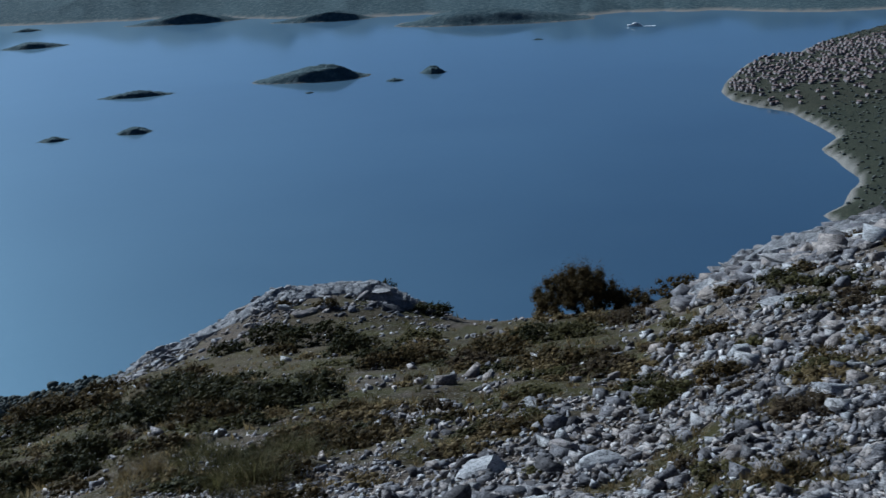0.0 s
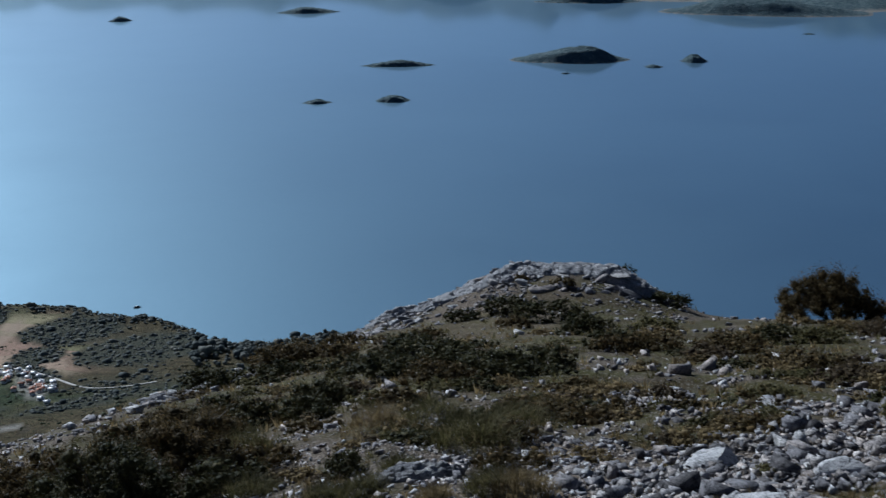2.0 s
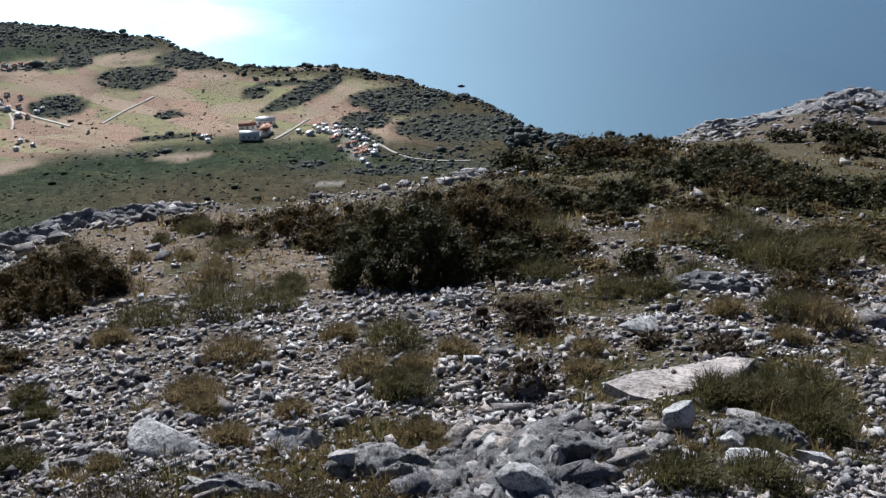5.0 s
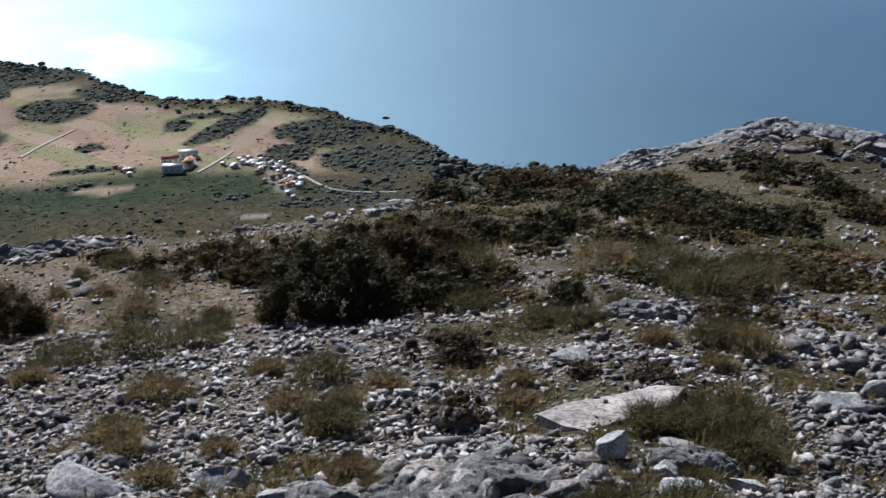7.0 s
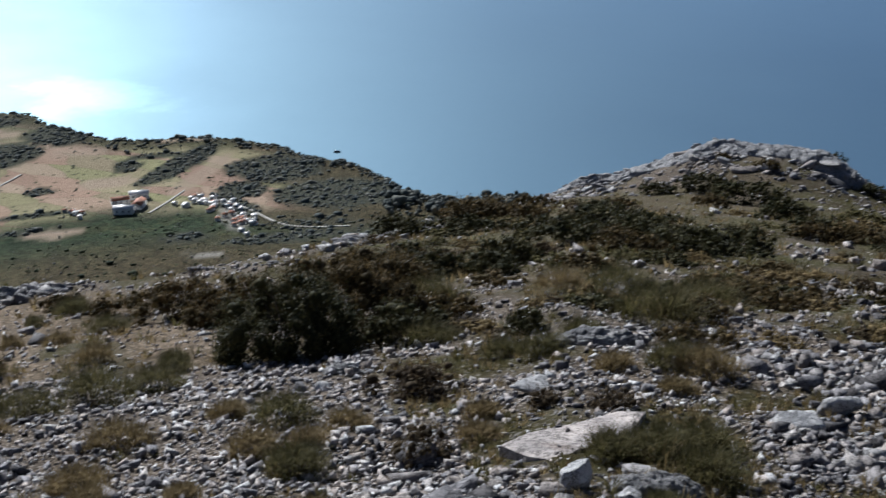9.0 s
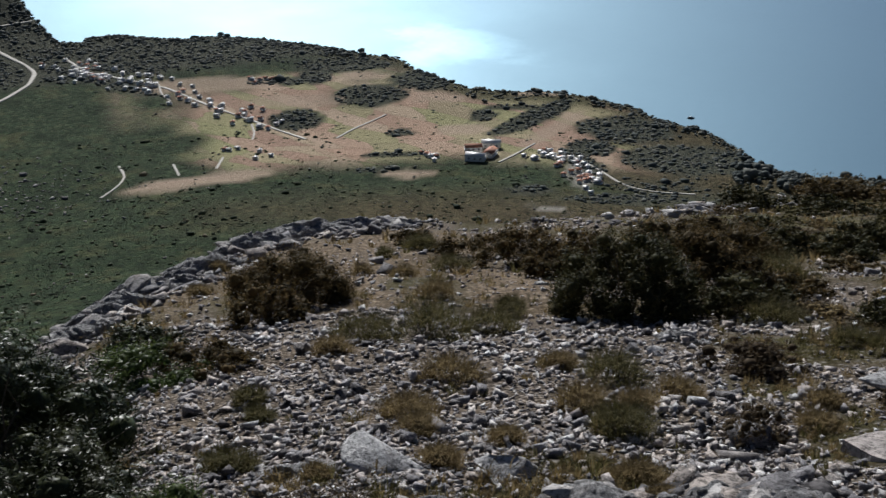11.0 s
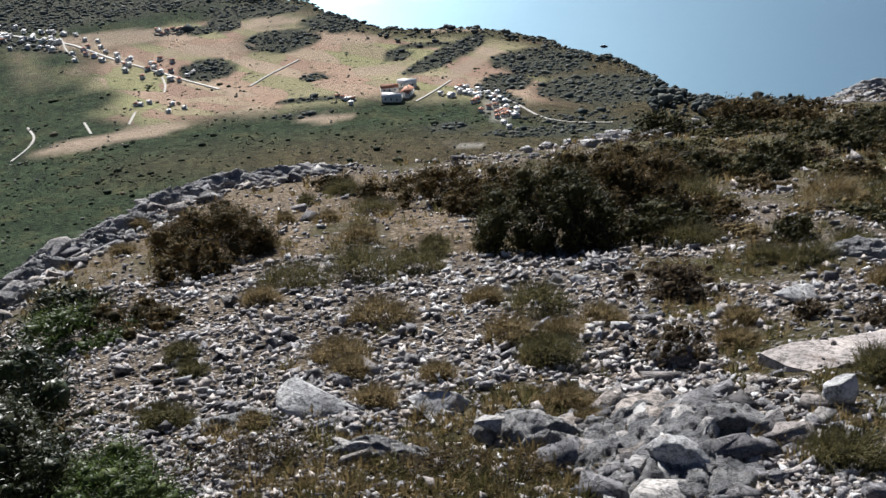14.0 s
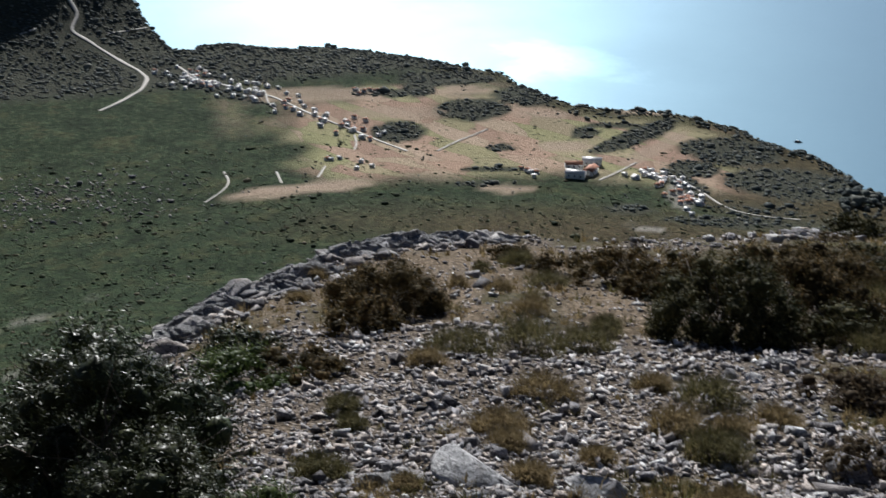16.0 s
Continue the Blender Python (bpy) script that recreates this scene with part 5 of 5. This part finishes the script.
def build_far_growth():
    az = dice.uniform(22, 76, 52000)
    r = np.exp(dice.uniform(math.log(45), math.log(760), len(az)))
    x, y = polar(az, r)
    keep = (dice.uniform(0, 1, len(az)) < 0.75 + 0.5 * wave(x, y, 26, 3.0) + 0.3 * wave(x, y, 90, 5.0)) & off_road(x, y, 4)
    for patch in FIELDS:
        keep &= spot(x, y, *patch) < 0.3
    keep &= (r < 640) | (dice.uniform(0, 1, len(az)) < 0.35)
    az, r, x, y = az[keep], r[keep], x[keep], y[keep]
    crowns("scrub", x, y, (0.16 + 0.00075 * r) * np.exp(dice.normal(0, 0.5, len(r))), 0.7, FAR_BUSH, "patchy green scrub over the stony valley side", TUSSOCKS)
    ra, rq = dice.uniform(26, 78, 9000), np.exp(dice.uniform(math.log(70), math.log(640), 9000))
    rx, ry = polar(ra, rq)
    keep = wave(rx, ry, 28, 9.0) + 0.5 * wave(rx, ry, 7, 3.0) > dice.uniform(0.0, 0.9, len(rx))
    ob = strew("rubble", SMALL, ra[keep], rq[keep], (0.06 + 0.0006 * rq[keep]) * np.exp(dice.normal(0, 0.4, keep.sum())), np.full(keep.sum(), 0.6), BLOCK)
    tagged(ob, "pale limestone outcrops scattered through the valley scrub", "rubble", kind="stuff")
    u, v = dice.normal(0, 1, 700), dice.normal(0, 1, 700)
    sx, sy = -625 + 20 * u + 26 * v, 260 + 34 * u - 9 * v
    ob = strew("rubble", SMALL, np.degrees(np.arctan2(-sx, sy)), np.hypot(sx, sy), np.exp(dice.normal(-0.4, 0.45, 700)), np.full(700, 0.5), BLOCK)
    tagged(ob, "grey limestone scree in a gully of the valley side", "rubble", kind="stuff")
    # woods, field hedges and the tree line along the cliffs
    px, py = dice.uniform(-1250, -230, 85000), dice.uniform(250, 820, 85000)
    keep = (woods_cover(px, py) * (0.75 + 0.55 * wave(px, py, 9, 5.0)) > dice.uniform(0.1, 1, len(px))) & (far_height(px, py) > SEA + 4)
    px, py = px[keep], py[keep]
    free = off_road(px, py, 7)
    px, py = px[free], py[free]
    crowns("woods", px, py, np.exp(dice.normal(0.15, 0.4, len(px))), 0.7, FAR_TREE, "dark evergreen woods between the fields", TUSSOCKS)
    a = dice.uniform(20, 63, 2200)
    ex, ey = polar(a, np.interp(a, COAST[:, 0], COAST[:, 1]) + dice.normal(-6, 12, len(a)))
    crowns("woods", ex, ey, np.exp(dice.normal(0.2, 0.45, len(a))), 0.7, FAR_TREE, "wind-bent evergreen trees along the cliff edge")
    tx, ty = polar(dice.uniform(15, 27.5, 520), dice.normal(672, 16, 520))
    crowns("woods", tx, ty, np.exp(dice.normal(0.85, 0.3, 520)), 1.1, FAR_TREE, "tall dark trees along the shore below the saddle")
    hx, hy = polar(dice.uniform(30, 62, 1800), dice.uniform(640, 960, 1800))
    line = np.abs(np.sin((hx * 0.79 + hy * 0.62) / 21.0)) < 0.14
    crowns("woods", hx[line], hy[line], dice.uniform(0.6, 1.4, line.sum()), 0.9, FAR_TREE, "hedges and single trees between small fields")


build_far_growth()

# ---- roads and tracks ----


def road(points, wide, label, name="road"):
    p = np.array(points, float)
    t = np.concatenate([[0], np.cumsum(np.hypot(*np.diff(p, axis=0).T))])
    q = np.linspace(0, t[-1], max(int(t[-1] / 4), 6))
    x, y = np.interp(q, t, p[:, 0]), np.interp(q, t, p[:, 1])
    for _ in range(3):
        x[1:-1], y[1:-1] = (x[:-2] + 2 * x[1:-1] + x[2:]) / 4, (y[:-2] + 2 * y[1:-1] + y[2:]) / 4
    dx, dy = np.gradient(x), np.gradient(y)
    long = np.hypot(dx, dy)
    nx, ny = -dy / long, dx / long
    off = np.array([-0.5, -0.17, 0.17, 0.5])[:, None] * wide * (1 + 0.15 * np.sin(q / 9))
    xx, yy = x + nx * off, y + ny * off
    zz = height(xx, yy) + 0.45
    v = np.stack([xx, yy, zz], -1).reshape(-1, 3)
    low = v.copy()
    low[:, 2] -= 2.5
    n = len(q)
    f = grid_faces(4, n)[:, ::-1]
    i = np.arange(n - 1)
    rim = np.concatenate([np.stack([i, i + 1, i + 1 + 4 * n, i + 4 * n], 1), np.stack([i + 3 * n + 1, i + 3 * n, i + 7 * n, i + 7 * n + 1], 1)])
    ob = mesh_object(name, np.concatenate([v, low]), np.concatenate([f, rim]), [ROAD])
    return tagged(ob, label, name, kind="structure")


LANE = "pale unpaved lane between fields"
road(HILL_ROAD, 3.0, "pale asphalt road winding down the wooded hill")
road(VILLAGE_ROAD, 2.0, "pale village road between white houses")
road([(-544, 487), (-553, 517), (-557, 546)], 1.3, LANE)
road([(-740, 483), (-718, 470), (-698, 464)], 1.3, LANE)
road([(-612, 470), (-596, 460), (-584, 448)], 1.3, LANE)
road([(-427, 515), (-431, 541), (-436, 562)], 1.3, LANE)
road([(-418, 553), (-400, 557), (-373, 545), (-354, 535), (-338, 528), (-321, 531), (-305, 543)], 1.3, LANE)
road([(-603, 358), (-580, 348), (-568, 335), (-560, 318)], 1.3, LANE)
road([(-578, 381), (-555, 369)], 1.3, LANE)
road([(-567, 411), (-549, 392)], 1.3, LANE)
road([(-977, 392), (-978, 408)], 1.3, LANE)
road([(-946, 458), (-940, 494)], 1.3, LANE)


# ---- houses ----


def house(long, deep, high, roof, label):
    """A small gabled stone house: walls, roof, chimney and dark openings."""
    ob = thing("house", (0, 0, 0), label, "house")
    v, f = box(-long / 2, long / 2, -deep / 2, deep / 2, -2.5, high)
    mesh_object("wall", v, f, [PLASTER], ob)
    e, up = 0.25, deep * 0.24
    v = np.array([(-long / 2 - e, -deep / 2 - e, high), (long / 2 + e, -deep / 2 - e, high), (-long / 2 - e, deep / 2 + e, high), (long / 2 + e, deep / 2 + e, high),
                  (-long / 2 - e, 0, high + up), (long / 2 + e, 0, high + up)])
    v = np.concatenate([v, v + (0, 0, 0.18)])
    f = np.array([(6, 7, 11, 10), (9, 8, 10, 11), (1, 0, 4, 5), (2, 3, 5, 4), (0, 1, 7, 6), (3, 2, 8, 9), (0, 6, 10, 4), (4, 10, 8, 2), (1, 5, 11, 7), (5, 3, 9, 11)])
    mesh_object("roof", v, f, [roof], ob)
    v, f = box(long * 0.2, long * 0.2 + 0.5, -0.25, 0.25, high + up * 0.6, high + up + 0.7)
    mesh_object("chimney", v, f, [PLASTER], ob)
    for side in (-1, 1):
        for k in (-0.3, 0.0, 0.3):
            v, f = box(k * long - 0.4, k * long + 0.4, side * (deep / 2 + 0.03) - 0.03, side * (deep / 2 + 0.03) + 0.03, high * 0.42, high * 0.78)
            mesh_object("window", v, f, [GLASS_DARK], ob)
    return ob


MODELS = [house(3.4, 2.7, 1.9, TILE, "white-walled house with a red tiled roof"), house(2.9, 2.5, 1.6, TILE, "low white-walled house with a red tiled roof"),
          house(3.9, 2.8, 2.0, GREY_ROOF, "pale stone house with a weathered grey roof"), house(2.9, 2.5, 1.5, GREY_ROOF, "low pale stone house with a weathered grey roof")]
FIRST = [True] * len(MODELS)


def put_house(k, x, y, yaw, group):
    z = float(height(x, y))
    m = pose(x, y, z, 0, 0, yaw)
    if FIRST[k]:
        FIRST[k] = False
        MODELS[k].matrix_basis = m
        ob = MODELS[k]
    else:
        ob = copy_thing(MODELS[k], m)
    ob["group"] = group
    return ob


def along(points, many, spread, group, kinds=(0, 1, 2, 3)):
    p = np.array(points, float)
    t = np.concatenate([[0], np.cumsum(np.hypot(*np.diff(p, axis=0).T))])
    for q in dice.uniform(0, t[-1], many):
        x, y = np.interp(q, t, p[:, 0]) + dice.normal(0, spread), np.interp(q, t, p[:, 1]) + dice.normal(0, spread)
        put_house(int(dice.choice(kinds)), float(x), float(y), float(dice.choice((20, 110)) + dice.normal(0, 12)), group)


along([(-850, 462), (-800, 458), (-762, 476), (-734, 481)], 70, 11, "houses of the white village", (2, 3, 2, 3, 0))
along([(-734, 481), (-697, 474), (-660, 478), (-600, 474)], 34, 8, "houses of the white village", (2, 3, 0))
along([(-700, 536), (-672, 548)], 9, 5, "houses of the hamlet in the fields")
along([(-418, 548), (-395, 546), (-371, 530), (-350, 512)], 46, 8, "houses of the terraced hamlet", (0, 1, 3, 3, 2))
along([(-485, 490), (-465, 496)], 7, 5, "houses of the hamlet in the fields", (1, 3))
along([(-590, 420), (-540, 432)], 6, 6, "houses of the hamlet in the fields", (1, 3))
BARN = house(12, 6.5, 3.6, GREY_ROOF, "long white farm building with a pale roof")
BARN.matrix_basis = pose(-452, 537, float(height(-452, 537)), 0, 0, 40)
copy_thing(BARN, pose(-441, 509, float(height(-441, 509)), 0, 0, 30))
SHED = house(11, 6, 3.4, TILE, "long farm building with a red tiled roof")
SHED.matrix_basis = pose(-455, 523, float(height(-455, 523)), 0, 0, 47)
copy_thing(SHED, pose(-440, 522, float(height(-440, 522)), 0, 0, 110))


TOWN_WALL = plain_material("town_wall", (0.12, 0.105, 0.105), (0.24, 0.21, 0.21), 0.03)
TOWN_ROOF = plain_material("town_roof", (0.13, 0.085, 0.075), (0.24, 0.165, 0.145), 0.05)


def town_house(long, deep, high, label):
    ob = thing("house", (0, 0, 0), label, "house")
    v, f = box(-long / 2, long / 2, -deep / 2, deep / 2, -2.5, high)
    mesh_object("wall", v, f, [TOWN_WALL], ob)
    e, up = 0.25, deep * 0.3
    v = np.array([(-long / 2 - e, -deep / 2 - e, high), (long / 2 + e, -deep / 2 - e, high), (-long / 2 - e, deep / 2 + e, high), (long / 2 + e, deep / 2 + e, high),
                  (-long / 2 - e, 0, high + up), (long / 2 + e, 0, high + up)])
    mesh_object("roof", v, np.array([(0, 1, 5, 4), (3, 2, 4, 5), (0, 4, 2, 0), (1, 3, 5, 1), (0, 2, 3, 1)])[:, :4][[0, 1, 4]], [TOWN_ROOF], ob)
    return ob


MODELS += [town_house(5.6, 4.4, 3.0, "pale mauve town house with a brown tiled roof"), town_house(7.4, 4.8, 3.6, "broad pale town house with a brown tiled roof")]
FIRST += [True, True]


def build_town():
    spots = []
    while len(spots) < 1000:
        x, y = dice.uniform(350, 900), dice.uniform(1640, 2350)
        z = float(height(x, y))
        if z < SEA + 3.5 or z > SEA + 45 or (y < 1790 and dice.uniform() < 0.8):
            continue
        spots.append((y, x, z, float(dice.choice((15, 105)) + dice.normal(0, 10))))
    spots.sort()
    for y, x, z, yaw in spots[:120]:
        put_house(int(dice.integers(4, 6)), float(x), float(y), yaw, "houses of the seaside town")
    rest = thing("town", (600, 2000, 0), "dense mauve-grey seaside town of small houses among trees", "town", kind="stuff")
    for k, (name, model) in enumerate((("wall", TOWN_WALL), ("roof", TOWN_ROOF))):
        verts, faces, base = [], [], 0
        for y, x, z, yaw in spots[120:]:
            v, f = box(-2.8, 2.8, -2.2, 2.2, -2.5, 3.0) if k == 0 else box(-3.0, 3.0, -2.4, 2.4, 3.0, 4.1)
            if k:
                v = np.where(v[:, 2:] > 4, v * (1, 0.08, 1), v)
            v = v @ np.array(pose(0, 0, 0, 0, 0, yaw).to_3x3()).T + (x - 600, y - 2000, z)
            verts.append(v)
            faces.append(f + base)
            base += len(v)
        mesh_object(name, np.concatenate(verts), np.concatenate(faces), [model], rest)
    x, y = dice.uniform(280, 1000, 9000), dice.uniform(1000, 2800, 9000)
    z = height(x, y)
    thick = np.where((y > 1700) & (y < 2300), 0.85, 0.95)
    keep = (z > SEA + 2.5) & (dice.uniform(0, 1, len(x)) < thick)
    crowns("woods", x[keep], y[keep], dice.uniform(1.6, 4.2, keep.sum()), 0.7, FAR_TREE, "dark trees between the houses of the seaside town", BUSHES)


build_town()

# ---- boats ----


def boat(x, y, long, yaw, label, wake, paint=PAINT):
    ob = thing("boat", (x, y, SEA), label, "boat")
    ob.rotation_euler = (0, 0, radians(yaw))
    w = long * 0.13
    sec = [(-0.5, 0.9, 0.0), (-0.2, 1.0, 0.0), (0.2, 0.95, 0.02), (0.4, 0.6, 0.06), (0.5, 0.05, 0.1)]
    v = []
    for t, b, rise in sec:
        v += [(t * long, -b * w * 0.7, -0.5), (t * long, b * w * 0.7, -0.5), (t * long, b * w, long * (0.09 + rise * 0.5)), (t * long, -b * w, long * (0.09 + rise * 0.5))]
    f = [(4 * k + e, 4 * k + (e + 1) % 4, 4 * k + 4 + (e + 1) % 4, 4 * k + 4 + e) for k in range(4) for e in range(4)] + [(3, 2, 1, 0), (16, 17, 18, 19)]
    mesh_object("hull", v, f, [paint], ob)
    v, q = box(-long * 0.38, long * 0.22, -w * 0.75, w * 0.75, long * 0.08, long * 0.20)
    mesh_object("cabin", v, q, [paint], ob)
    v, q = box(-long * 0.30, long * 0.225, -w * 0.77, w * 0.77, long * 0.135, long * 0.165)
    mesh_object("window", v, q, [GLASS_DARK], ob)
    v, q = box(-long * 0.2, long * 0.05, -w * 0.5, w * 0.5, long * 0.20, long * 0.27)
    mesh_object("bridge", v, q, [PAINT], ob)
    if wake:
        t = np.linspace(0, 1, 12)
        v = np.concatenate([np.stack([-long * 0.4 - t * wake, -w - t * wake * 0.05, 0.25 + 0 * t], -1), np.stack([-long * 0.4 - t * wake, w + t * wake * 0.05, 0.25 + 0 * t], -1)])
        foam = mesh_object("wake", v, grid_faces(2, 12), [FOAM])
        foam.matrix_basis = pose(x, y, SEA, 0, 0, yaw)
        tagged(foam, "short white wake of foam behind the ferry", "wake", kind="stuff")
    return ob


boat(382, 2790, 34, 172, "white passenger ferry crossing the bay", 34)
boat(-460, 799, 6, 40, "small dark fishing boat on calm water near the cliffs", 0, GLASS_DARK)
